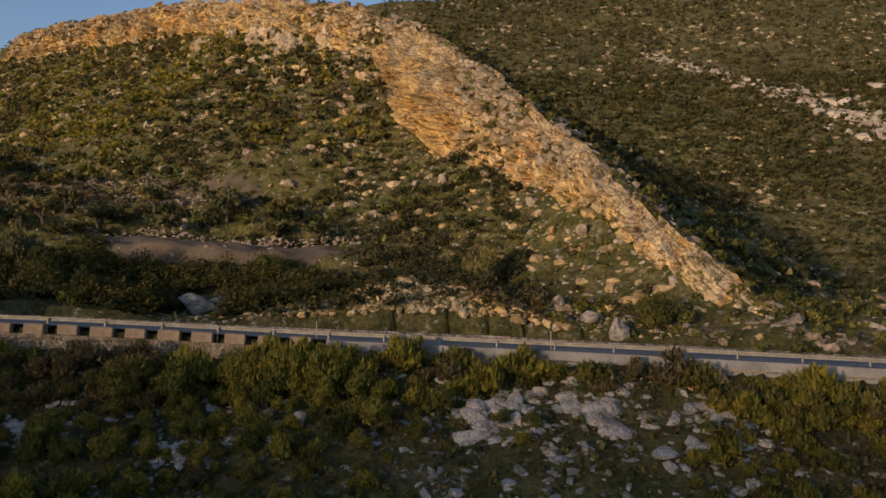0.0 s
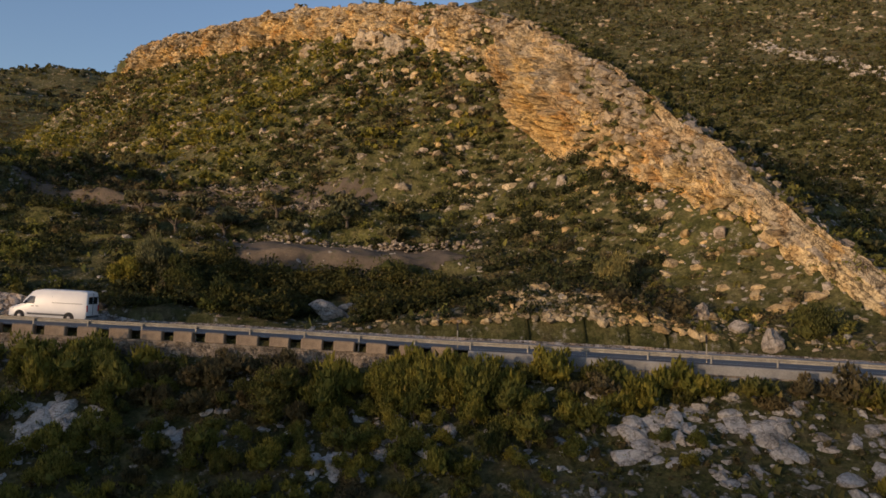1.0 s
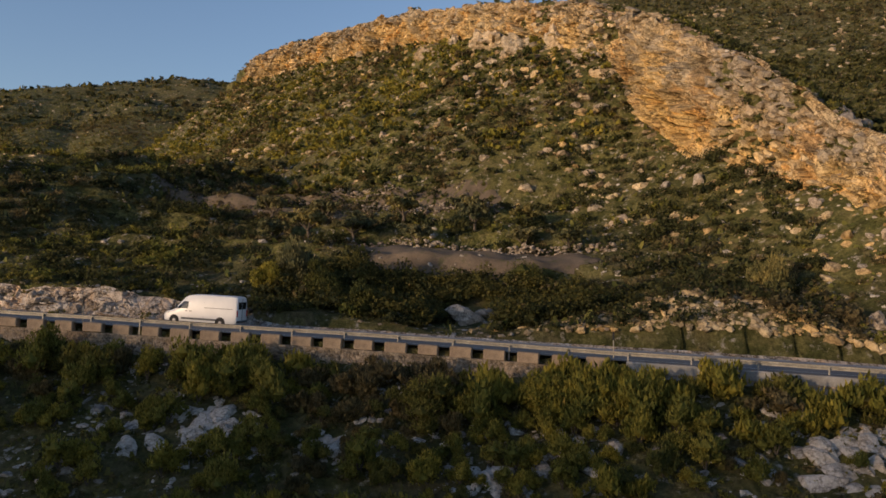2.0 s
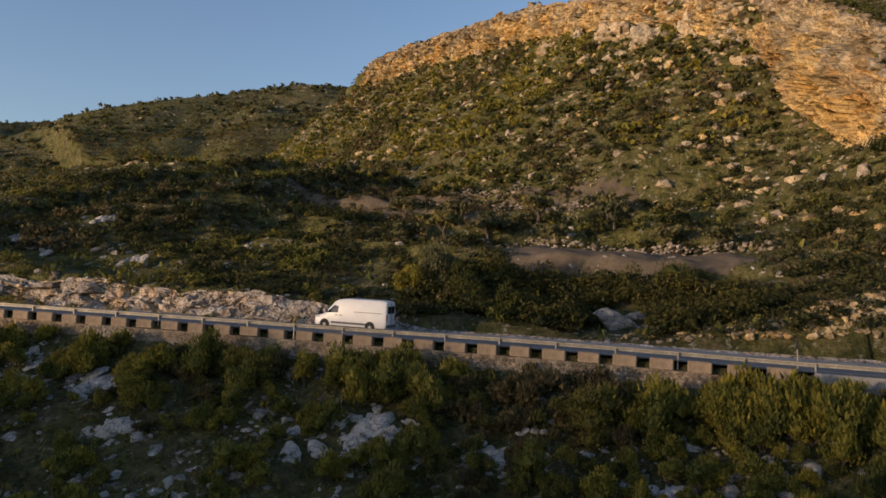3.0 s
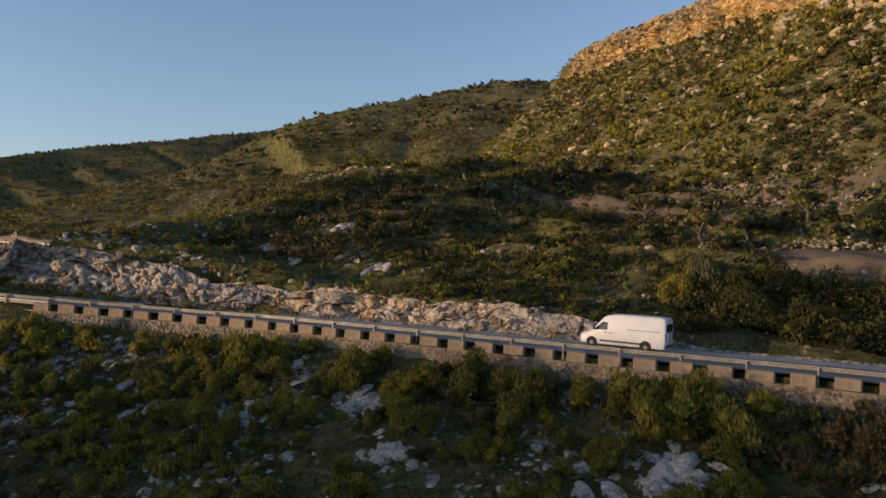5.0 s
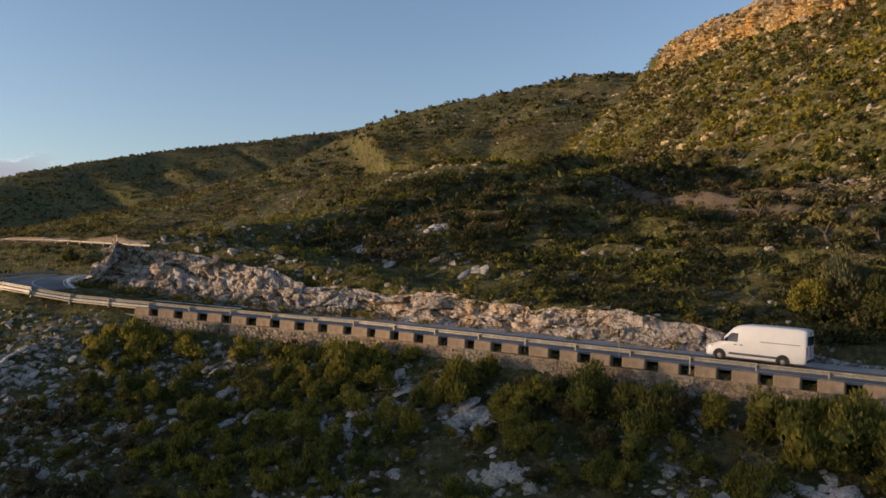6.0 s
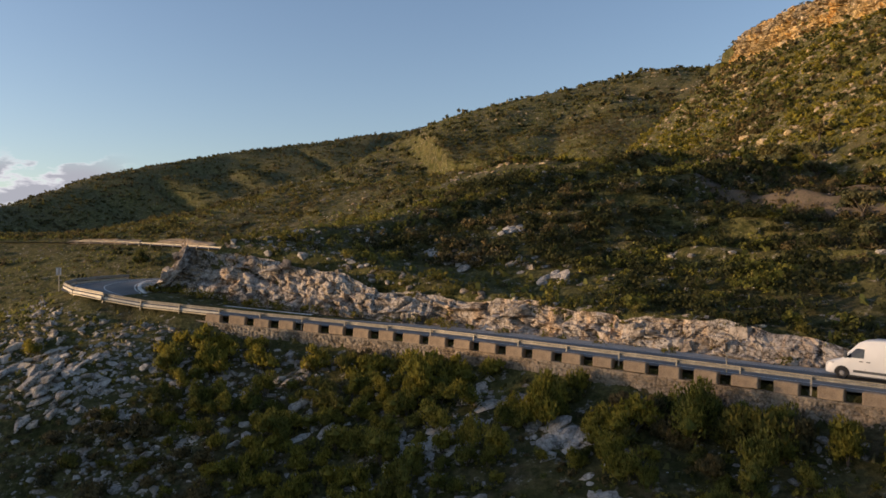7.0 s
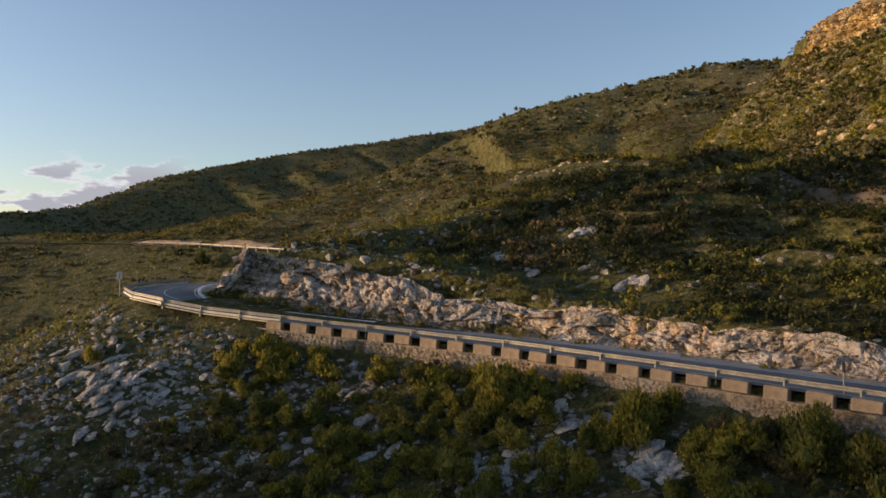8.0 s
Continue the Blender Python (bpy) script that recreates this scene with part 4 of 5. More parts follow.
# raw earth banks cut above the far road
def earth_bank(first, last, tall, seed):
    i = np.arange(first, last)
    q = (i - first) / (last - first - 1.0)
    high = tall * np.sin(np.pi * q) ** 0.9 * (0.8 + 0.5 * rough_noise(i * 1.0, i * 0.0, 7, 2, seed))
    foot = EDGE[i] + EDGE_N[i] * 8.3
    rows = []
    for h in np.linspace(0, 1, 9):
        xy = foot + EDGE_N[i] * (0.9 * h * high + 0.9 * rough_noise(i * 1.0, i * 0.0 + 9 * h, 5, 3, seed + 3))[:, None]
        rows.append(np.c_[xy, road_z(EDGE[i, 0]) - 0.3 + h * high])
    top = EDGE[i] + EDGE_N[i] * (10.5 + 0.9 * high)[:, None]
    rows.append(np.c_[top, np.maximum(land(top[:, 0], top[:, 1]) - 0.3, road_z(EDGE[i, 0]) - 0.3)])
    bank = mesh_object("earth_bank", np.stack(rows, 1).reshape(-1, 3).tolist(), [f[::-1] for f in grid_faces(len(i), 10)], EARTH)
    tagged(bank, "raw tan earth bank cut above the far road", "bank", kind="structure")


EARTH = varied("raw_tan_earth", (0.2, 0.155, 0.105), (0.36, 0.285, 0.2), 0.4, 0.95, 4, 0.1)
earth_bank(356, 379, 3.0, 190)
earth_bank(382, 408, 2.4, 195)


# painted lines, kerb, shoulder
def line_marks(name, lo, hi, mat, spans, parent):
    for a, b in spans:
        ob = ribbon(name, lo, hi, 0.006, mat, a, b)
        ob.parent = parent


line_marks("edge_line", 0.95, 1.08, PAINT, [(30, 400)], road)
line_marks("edge_line", 6.1, 6.23, PAINT, [(30, int(s_of_x(-90)))], road)
line_marks("edge_line", 7.0, 7.13, PAINT, [(int(s_of_x(-90)), 400)], road)
line_marks("centre_line", 3.95, 4.06, PAINT, [(k, k + 4) for k in range(40, 176, 9)] + [(190, 262)], road)
shoulder = ribbon("shoulder", 6.3, 8.6, 0.01, GRIT, 0, int(s_of_x(-94)) + 1, cols=5)
bend_shoulder = ribbon("shoulder", 7.6, 9.0, 0.01, GRIT, int(s_of_x(-94)), 240, cols=4)
tagged(bend_shoulder, "dusty gravel strip between kerb and rock", "shoulder", kind="structure")
tagged(shoulder, "dusty gravel road shoulder under the cutting", "shoulder", kind="structure")
ks, ke = int(s_of_x(-92)), 250
kerb_v = []
for across, up in ((7.35, 0.0), (7.35, 0.1), (7.42, 0.16), (7.7, 0.17), (7.75, 0.0)):
    kerb_v.append(np.c_[EDGE[ks:ke] + EDGE_N[ks:ke] * across, road_z(EDGE[ks:ke, 0]) + up])
kerb = mesh_object("kerb", np.stack(kerb_v, 1).reshape(-1, 3).tolist(), [f[::-1] for f in grid_faces(ke - ks, 5)], PAINT)
tagged(kerb, "whitish concrete kerb round the inside of the bend", "kerb", kind="structure")

# slim marker posts and the chevron sign at the bend
DARK = varied("dark_rubber", (0.012, 0.012, 0.013), (0.03, 0.03, 0.03), 3, 0.7, 20, 0.0)
SIGN_WHITE = varied("sign_white", (0.6, 0.6, 0.58), (0.75, 0.75, 0.72), 3, 0.5, 20, 0.0)


def marker_post(s, across):
    top = new("marker_post")
    top.matrix_local = at_edge(s, across)
    top.rotation_euler = (0, 0, 0)
    bm = bmesh.new()
    bmesh.ops.create_cone(bm, segments=10, cap_ends=True, radius1=0.045, radius2=0.04, depth=2.1, matrix=Matrix.Translation((0, 0, 0.85)))
    part("pole", bm, STEEL, top)
    bm = bmesh.new()
    box(bm, -0.07, 0.07, -0.055, 0.055, 1.35, 1.95, 0.015)
    part("cap", bm, DARK, top, "dark reflector cap")
    return tagged(top, "slim grey marker post beside the guard rail", "marker post", group="marker posts")


for s, across in ((151, 0.75), (108, 0.75), (90, 0.75)):
    marker_post(s, across)

sign = new("chevron_sign")
sign.location = (-119.7, 33.4, float(land(np.array([-119.7]), np.array([33.4]))[0]))
sign.rotation_euler = (0, 0, radians(-50))
bm = bmesh.new()
bmesh.ops.create_cone(bm, segments=10, cap_ends=True, radius1=0.05, radius2=0.05, depth=3.4, matrix=Matrix.Translation((0, 0, 1.5)))
part("pole", bm, STEEL, sign)
bm = bmesh.new()
box(bm, -0.45, 0.45, -0.075, -0.055, 2.3, 3.1, 0.008)
plate = part("plate", bm, SIGN_WHITE, sign, "white sign plate")
for k in (-0.2, 0.12):
    bm = bmesh.new()
    for a in (1, -1):
        q = [bm.verts.new((k + dx, -0.084, 2.7 + a * dz)) for dx, dz in ((0.0, 0.0), (0.13, 0.0), (-0.08, 0.34), (-0.21, 0.34))]
        bm.faces.new(q if a > 0 else q[::-1])
    bmesh.ops.solidify(bm, geom=bm.faces[:], thickness=0.006)
    part("chevron", bm, DARK, plate, "black chevron")
tagged(sign, "white chevron bend sign on a steel pole", "road sign")

# ---------------------------------------------------------------- the white van
VAN_WHITE, van_nt, van_b = material("van_paint", 0.32)
van_b.inputs["Specular IOR Level"].default_value = 0.5
van_nt.links.new(ramp(van_nt, noise_node(van_nt, 0.7, 3), (0.3, (0.62, 0.62, 0.62)), (0.7, (0.7, 0.7, 0.7))), van_b.inputs["Base Color"])
MOULD = varied("grey_plastic", (0.06, 0.065, 0.07), (0.1, 0.105, 0.11), 2, 0.6, 20, 0.0)
GLASS = varied("dark_glass", (0.012, 0.014, 0.016), (0.02, 0.022, 0.024), 1, 0.08, 3, 0.0, 0.7)
RED = varied("red_lens", (0.3, 0.012, 0.01), (0.42, 0.02, 0.015), 4, 0.25, 10, 0.0, 0.5)
LAMP = varied("lamp_lens", (0.45, 0.46, 0.48), (0.62, 0.63, 0.65), 4, 0.15, 10, 0.0, 0.6)
RIM = varied("wheel_rim", (0.16, 0.16, 0.17), (0.26, 0.26, 0.27), 4, 0.45, 10, 0.0, 0.5, metal=0.6)

# stations along the van: x from the nose, lower edge, top, half width at the belt, half width at the top
VAN = [(0.0, 0.42, 0.78, 0.74, 0.68), (0.07, 0.33, 0.98, 0.88, 0.8), (0.3, 0.3, 1.1, 0.95, 0.85), (0.75, 0.3, 1.24, 0.98, 0.88), (1.0, 0.3, 1.36, 0.985, 0.86),
       (1.45, 0.3, 1.88, 0.99, 0.82), (1.95, 0.3, 2.4, 0.995, 0.8), (2.25, 0.3, 2.56, 1.0, 0.81), (2.8, 0.3, 2.66, 1.0, 0.83), (4.0, 0.3, 2.69, 1.0, 0.84),
       (6.3, 0.3, 2.68, 1.0, 0.84), (6.75, 0.3, 2.64, 0.985, 0.82), (6.9, 0.34, 2.58, 0.97, 0.8), (6.95, 0.45, 2.4, 0.95, 0.78)]


def van_side(x, z):
    """Half width of the body at a place along it and a height."""
    xs = [v[0] for v in VAN]
    top, wb, wt = (np.interp(x, xs, [v[k] for v in VAN]) for k in (2, 3, 4))
    t = np.clip((z - 1.15) / max(top - 0.14 - 1.15, 0.1), 0, 1)
    return float(wb + (wt - wb) * t ** 1.7)


def van_body():
    bm = bmesh.new()
    rings = []
    for x, zb, zt, wb, wt in VAN:
        zs = [zb, zb + 0.06] + [zb + 0.06 + (zt - 0.14 - zb - 0.06) * q for q in (0.25, 0.5, 0.75, 1.0)]
        half = [(0.0, zb)] + [(van_side(x, z) - (0.05 if k == 0 else 0), z) for k, z in enumerate(zs)]
        w = van_side(x, zs[-1])
        half += [(w - 0.03, zt - 0.06), (w - 0.11, zt - 0.015), (w * 0.5, zt), (0.0, zt + 0.01)]
        ring = [(y, z) for y, z in half] + [(-y, z) for y, z in half[-2:0:-1]]
        rings.append([bm.verts.new((-x, y, z)) for y, z in ring])
    for a, b in zip(rings, rings[1:]):
        for k in range(len(a)):
            j = (k + 1) % len(a)
            bm.faces.new((a[k], b[k], b[j], a[j]))
    bm.faces.new(rings[0])
    bm.faces.new(rings[-1][::-1])
    bmesh.ops.recalc_face_normals(bm, faces=bm.faces)
    for f in bm.faces:
        f.smooth = True
    return bm


def side_panel(bm, outline, side, proud=0.012, deep=0.02):
    """A panel that follows the body's flank; outline as x, z going round."""
    outer = [bm.verts.new((-x, side * (van_side(x, z) + proud), z)) for x, z in outline]
    inner = [bm.verts.new((-x, side * (van_side(x, z) - deep), z)) for x, z in outline]
    bm.faces.new(outer)
    for k in range(len(outer)):
        j = (k + 1) % len(outer)
        bm.faces.new((outer[k], outer[j], inner[j], inner[k]))
    bmesh.ops.recalc_face_normals(bm, faces=bm.faces)


def strip(x0, x1, z0, z1, n=14):
    xs = np.linspace(x0, x1, n)
    return [(x, z0) for x in xs] + [(x, z1) for x in xs[::-1]]


van = new("van")
part("body", van_body(), VAN_WHITE, van)
for side in (1, -1):
    bm = bmesh.new()
    side_panel(bm, [(1.28, 1.42), (1.62, 1.42), (2.35, 1.44), (2.38, 2.02), (2.0, 2.05), (1.86, 2.02)], side)
    part("side_window", bm, GLASS, van, "dark cab window")
    bm = bmesh.new()
    side_panel(bm, strip(1.75, 5.05, 0.5, 0.66), side, 0.02)
    part("side_moulding", bm, MOULD, van, "grey plastic side moulding")
    bm = bmesh.new()
    side_panel(bm, strip(3.9, 6.55, 1.56, 1.60), side, 0.006)
    part("door_track", bm, MOULD, van, "dark sliding door track")
    for x in (2.44, 3.86):
        bm = bmesh.new()
        side_panel(bm, [(x, 0.7), (x + 0.02, 0.7), (x + 0.02, 2.1), (x, 2.1)], side, 0.004)
        part("door_gap", bm, MOULD, van)
    for x in (2.2, 2.62):
        bm = bmesh.new()
        side_panel(bm, [(x - 0.11, 1.2), (x + 0.11, 1.2), (x + 0.11, 1.26), (x - 0.11, 1.26)], side, 0.03)
        part("door_handle", bm, MOULD, van, "dark door handle")
    for x in (1.08, 5.45):
        bm = bmesh.new()
        arc = [(x + 0.47 * math.cos(a), max(0.3, 0.38 + 0.47 * math.sin(a))) for a in np.linspace(-0.2, math.pi + 0.2, 18)]
        side_panel(bm, arc, side, 0.008)
        part("wheel_arch", bm, DARK, van, "dark wheel arch")
        wheel = new("wheel")
        wheel.parent = van
        wheel.location = (-x, side * 0.9, 0.36)
        bm = bmesh.new()
        prof = [(0.2, -0.11), (0.33, -0.11), (0.36, -0.07), (0.36, 0.07), (0.33, 0.115), (0.22, 0.115)]
        loops = [[bm.verts.new((r * math.cos(a), side * y, r * math.sin(a))) for r, y in prof] for a in np.linspace(0, 2 * math.pi, 28, endpoint=False)]
        for k in range(28):
            for j in range(len(prof) - 1):
                bm.faces.new((loops[k][j], loops[k][j + 1], loops[(k + 1) % 28][j + 1], loops[(k + 1) % 28][j]))
        bmesh.ops.recalc_face_normals(bm, faces=bm.faces)
        part("tyre", bm, DARK, wheel, "black tyre")
        bm = bmesh.new()
        bmesh.ops.create_cone(bm, segments=24, cap_ends=True, radius1=0.215, radius2=0.13, depth=0.06, matrix=Matrix.Translation((0, side * 0.1, 0)) @ Matrix.Rotation(-side * math.pi / 2, 4, "X"))
        part("rim", bm, RIM, wheel, "grey steel rim")
    bm = bmesh.new()
    side_panel(bm, [(0.12, 0.82), (0.55, 0.95), (0.62, 1.1), (0.3, 1.06), (0.14, 0.96)], side, 0.012)
    part("headlight", bm, LAMP, van, "clear headlight")
    bm = bmesh.new()
    box(bm, -6.985, -6.84, side * 0.87 - 0.075, side * 0.87 + 0.075, 0.95, 1.5, 0.02)
    part("tail_light", bm, RED, van, "tall red tail light")
    bm = bmesh.new()
    box(bm, -1.42, -1.22, side * 1.14 - 0.1, side * 1.14 + 0.1, 1.4, 1.75, 0.04)
    part("mirror", bm, MOULD, van, "grey door mirror")
    bm = bmesh.new()
    box(bm, -6.985, -6.93, min(side * 0.08, side * 0.68), max(side * 0.08, side * 0.68), 1.58, 2.2, 0.02)
    part("rear_window", bm, GLASS, van, "dark rear door window")
bm = bmesh.new()
quad = [(1.06, 1.40, 0.83), (1.06, 1.40, -0.83), (1.9, 2.33, -0.72), (1.9, 2.33, 0.72)]
up = Vector((0.75, 0, 0.66))
q = [bm.verts.new(Vector((-x, y, z)) + up * 0.03) for x, z, y in quad]
r = [bm.verts.new(Vector((-x, y, z)) - up * 0.03) for x, z, y in quad]
bm.faces.new(q)
for k in range(4):
    bm.faces.new((q[k], q[(k + 1) % 4], r[(k + 1) % 4], r[k]))
bmesh.ops.recalc_face_normals(bm, faces=bm.faces)
part("windscreen", bm, GLASS, van, "dark windscreen")
bm = bmesh.new()
box(bm, -7.02, -6.85, -0.95, 0.95, 0.42, 0.62, 0.03)
part("rear_bumper", bm, MOULD, van, "grey rear bumper")
bm = bmesh.new()
box(bm, -0.12, 0.03, -0.78, 0.78, 0.36, 0.58, 0.03)
part("front_bumper", bm, MOULD, van, "grey front bumper")
bm = bmesh.new()
box(bm, -0.03, 0.02, -0.5, 0.5, 0.68, 0.88, 0.02)
part("grille", bm, DARK, van, "black front grille")
bm = bmesh.new()
box(bm, -6.985, -6.95, -0.012, 0.012, 0.66, 2.5)
part("rear_door_gap", bm, MOULD, van)
bm = bmesh.new()
box(bm, -6.99, -6.95, 0.2, 0.72, 0.86, 0.98, 0.005)
part("number_plate", bm, SIGN_WHITE, van, "plain white plate")
tagged(van, "white high-roofed panel van with grey mouldings on the road", "van")
# it stands in the uphill lane, its nose up the road
S_VAN = 142.6
here, there = at_edge(S_VAN - 2.6, 5.4), at_edge(S_VAN + 2.6, 5.4)
ahead = (there.translation - here.translation).normalized()
mid = (here.translation + there.translation) / 2
sideways = Vector((0, 0, 1)).cross(ahead).normalized()
rot = Matrix((ahead, sideways, ahead.cross(sideways))).transposed().to_4x4()
van.matrix_basis = Matrix.Translation(mid + Vector((0, 0, 0.01))) @ Matrix.Rotation(radians(-4), 4, "Z") @ rot @ Matrix.Translation((3.4, 0, 0))

# ---------------------------------------------------------------- shrubs, trees, grass
def leafy(rng, leaves, leaf, lobes, tall=0.8, upright=0.7, core=True):
    """Foliage of many small upright sprigs on the skins of a few lobes, about one metre in radius."""
    c = rng.normal(0, 0.34, (lobes, 3))
    c[:, 2] = np.abs(c[:, 2]) * tall + 0.25 * tall
    r = rng.uniform(0.26, 0.52, lobes)
    pick = rng.integers(0, lobes, leaves)
    n = rng.normal(size=(leaves, 3))
    n[:, 2] = np.where(n[:, 2] < -0.4, -n[:, 2], n[:, 2])
    n /= np.linalg.norm(n, axis=1)[:, None]
    p = c[pick] + n * (r[pick] * rng.uniform(0.65, 1.12, leaves))[:, None] * np.array([1, 1, tall + 0.1])
    p[:, 2] = np.maximum(p[:, 2], rng.uniform(0.0, 0.12, leaves))
    axis = n * 0.55 + np.array([0, 0, upright]) + rng.normal(0, 0.38, (leaves, 3))
    axis /= np.linalg.norm(axis, axis=1)[:, None]
    side = np.cross(axis, rng.normal(size=(leaves, 3)))
    side /= np.linalg.norm(side, axis=1)[:, None]
    size = leaf * rng.uniform(0.6, 1.35, leaves)[:, None]
    a, b, w = p - axis * size * 0.45, p + axis * size * 0.6, side * size * 0.34
    v = np.stack([a - w, a + w, b], 1).reshape(-1, 3)
    f = np.arange(leaves * 3).reshape(-1, 3)
    if core:
        for k in range(lobes):
            ring = [c[k] + r[k] * 0.62 * np.array([math.cos(t), math.sin(t), 0.0]) for t in np.linspace(0, 2 * math.pi, 6, endpoint=False)]
            pole, foot = c[k] + [0, 0, r[k] * 0.6], c[k] - [0, 0, r[k] * 0.5]
            m = len(v)
            v = np.vstack([v, ring, pole, foot])

            tris = [[m + j, m + (j + 1) % 6, m + 6] for j in range(6)] + [[m + (j + 1) % 6, m + j, m + 7] for j in range(6)]
            f = np.vstack([f, tris])
    return v, f


def bush(rng, leaves, leaf, lobes, tall=0.8):
    """A far bush: broad sprigs turned every way on the skins of a few lobes, about one metre in radius."""
    c = rng.normal(0, 0.36, (lobes, 3))
    c[:, 2] = np.abs(c[:, 2]) * tall * 0.8 + 0.3 * tall
    r = rng.uniform(0.34, 0.58, lobes)
    pick = rng.integers(0, lobes, leaves)
    n = rng.normal(size=(leaves, 3))
    n[:, 2] = np.where(n[:, 2] < -0.3, -n[:, 2], n[:, 2])
    n /= np.linalg.norm(n, axis=1)[:, None]
    p = c[pick] + n * (r[pick] * rng.uniform(0.5, 1.05, leaves))[:, None]
    p[:, 2] = np.maximum(p[:, 2], 0.08)
    one = np.cross(n + rng.normal(0, 0.45, n.shape), rng.normal(size=n.shape))
    one /= np.linalg.norm(one, axis=1)[:, None]
    two = np.cross(n + rng.normal(0, 0.45, n.shape), one)
    two /= np.linalg.norm(two, axis=1)[:, None]
    size = leaf * rng.uniform(0.6, 1.3, leaves)[:, None]
    v = np.stack([p - one * size * 0.5 - two * size * 0.35, p + one * size * 0.5 - two * size * 0.3, p + two * size * 0.6], 1).reshape(-1, 3)
    return v, np.arange(leaves * 3).reshape(-1, 3)


prng = np.random.default_rng(21)


def stems(rng, count, height, thick, spread):
    bm = bmesh.new()
    for k in range(count):
        a = rng.uniform(0, 2 * math.pi)
        tip = Vector((math.cos(a) * spread * rng.uniform(0.3, 1), math.sin(a) * spread * rng.uniform(0.3, 1), height * rng.uniform(0.7, 1)))
        turn = tip.to_track_quat("Z", "Y").to_matrix().to_4x4()
        bmesh.ops.create_cone(bm, segments=5, cap_ends=False, radius1=thick, radius2=thick * 0.4, depth=tip.length, matrix=turn @ Matrix.Translation((0, 0, tip.length / 2)))
    return bm


# the nearest shrubs, each a thing of its own with stems and foliage
def shrub_thing(leaves, leaf, lobes, tall, upright, mat, label):
    top = new("shrub")
    v, f = leafy(prng, leaves, leaf, lobes, tall, upright)
    fol = new("foliage", fast_mesh("foliage", v, f, mat))
    fol.parent = top
    part("woody_base", stems(prng, 6, 0.7 * tall, 0.03, 0.5), BARK, top)
    return tagged(top, label, "shrub", group="shrubs below the road")


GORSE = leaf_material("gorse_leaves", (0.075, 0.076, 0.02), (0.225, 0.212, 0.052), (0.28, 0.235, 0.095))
HEATH = leaf_material("dry_heath", (0.055, 0.048, 0.028), (0.16, 0.13, 0.072), (0.24, 0.19, 0.11))
KINDS = [shrub_thing(950, 0.150, 9, 0.95, 1.0, SHRUB, "dense dark green shrub on the slope"),
         shrub_thing(950, 0.150, 7, 0.8, 0.8, SHRUB, "dense dark green shrub on the slope"),
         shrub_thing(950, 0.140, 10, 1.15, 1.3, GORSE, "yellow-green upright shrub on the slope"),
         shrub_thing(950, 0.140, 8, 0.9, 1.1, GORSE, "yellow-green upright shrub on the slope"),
         shrub_thing(950, 0.140, 7, 0.75, 1.0, HEATH, "dry brownish heath shrub on the slope")]

n = 9000
sx, sy = prng.uniform(-128, 45, n), prng.uniform(16, 60, n)
sd, _ = off_line(sx, sy, EDGE)
cover = rough_noise(sx, sy, 11, 3, 101) + 0.35 * rough_noise(sx, sy, 3, 2, 107)
cover = cover - 0.3 * ramp01(sx, -90, -100)
hedge = (sd > -4.2) & (sx > -46) & (prng.random(n) < 0.3)
ok = in_view(sx, sy) & (sd < -1.3) & (sd > -34) & ((cover > prng.uniform(-0.2, 0.32, n)) | hedge) & ((sx + 17) ** 2 + (sy - 4) ** 2 > 26 ** 2)
BARE = [(-37.5, 50.2, 2.3), (-39, 47.5, 2.0), (-69.5, 49, 1.3), (-68.3, 45, 1.4), (-70.5, 41.9, 1.5), (-61, 48.5, 1.8), (4.5, 53, 2.6), (1, 51.5, 2), (-101, 28.5, 3), (-98, 27, 2.2), (9.4, 52, 1.4)]
for bx, by, br in BARE:
    ok &= (sx - bx) ** 2 + ((sy - by) * 1.3) ** 2 > br ** 2
sx, sy, sd = sx[ok], sy[ok], sd[ok]
# keep them from standing inside one another
keep, grid_taken = [], {}
for k in range(len(sx)):
    cellkey = (int(sx[k] / 1.45), int(sy[k] / 1.45))
    if cellkey not in grid_taken:
        grid_taken[cellkey] = True
        keep.append(k)
sx, sy, sd = sx[keep], sy[keep], sd[keep]
radius = 0.65 + 0.85 * prng.random(len(sx)) ** 1.6
radius *= 1 + 0.35 * (sd > -6) + 0.2 * ((sd > -4.2) & (sx > -46))
# Yellow-green kinds are favoured, putting brightness into the slope's colour in place of sunlight.
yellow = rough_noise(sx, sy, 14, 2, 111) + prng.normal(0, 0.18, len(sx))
zz = land(sx, sy)
single = np.zeros(len(sx), bool)
order = np.argsort(np.abs(sd + 8) + 0.12 * np.abs(sx + 50))
single[order[:295]] = True
for k in np.where(single)[0]:
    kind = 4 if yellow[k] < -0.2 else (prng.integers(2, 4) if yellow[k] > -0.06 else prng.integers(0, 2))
    m = Matrix.LocRotScale((sx[k], sy[k], zz[k] - 0.08), Euler((0, 0, prng.uniform(0, 6.28))), None)
    ob = copy_thing(KINDS[kind], m)
    ob.scale = (radius[k], radius[k], radius[k] * prng.uniform(0.85, 1.35))
for kd in KINDS:
    for o in (*kd.children, kd):
        bpy.data.objects.remove(o)

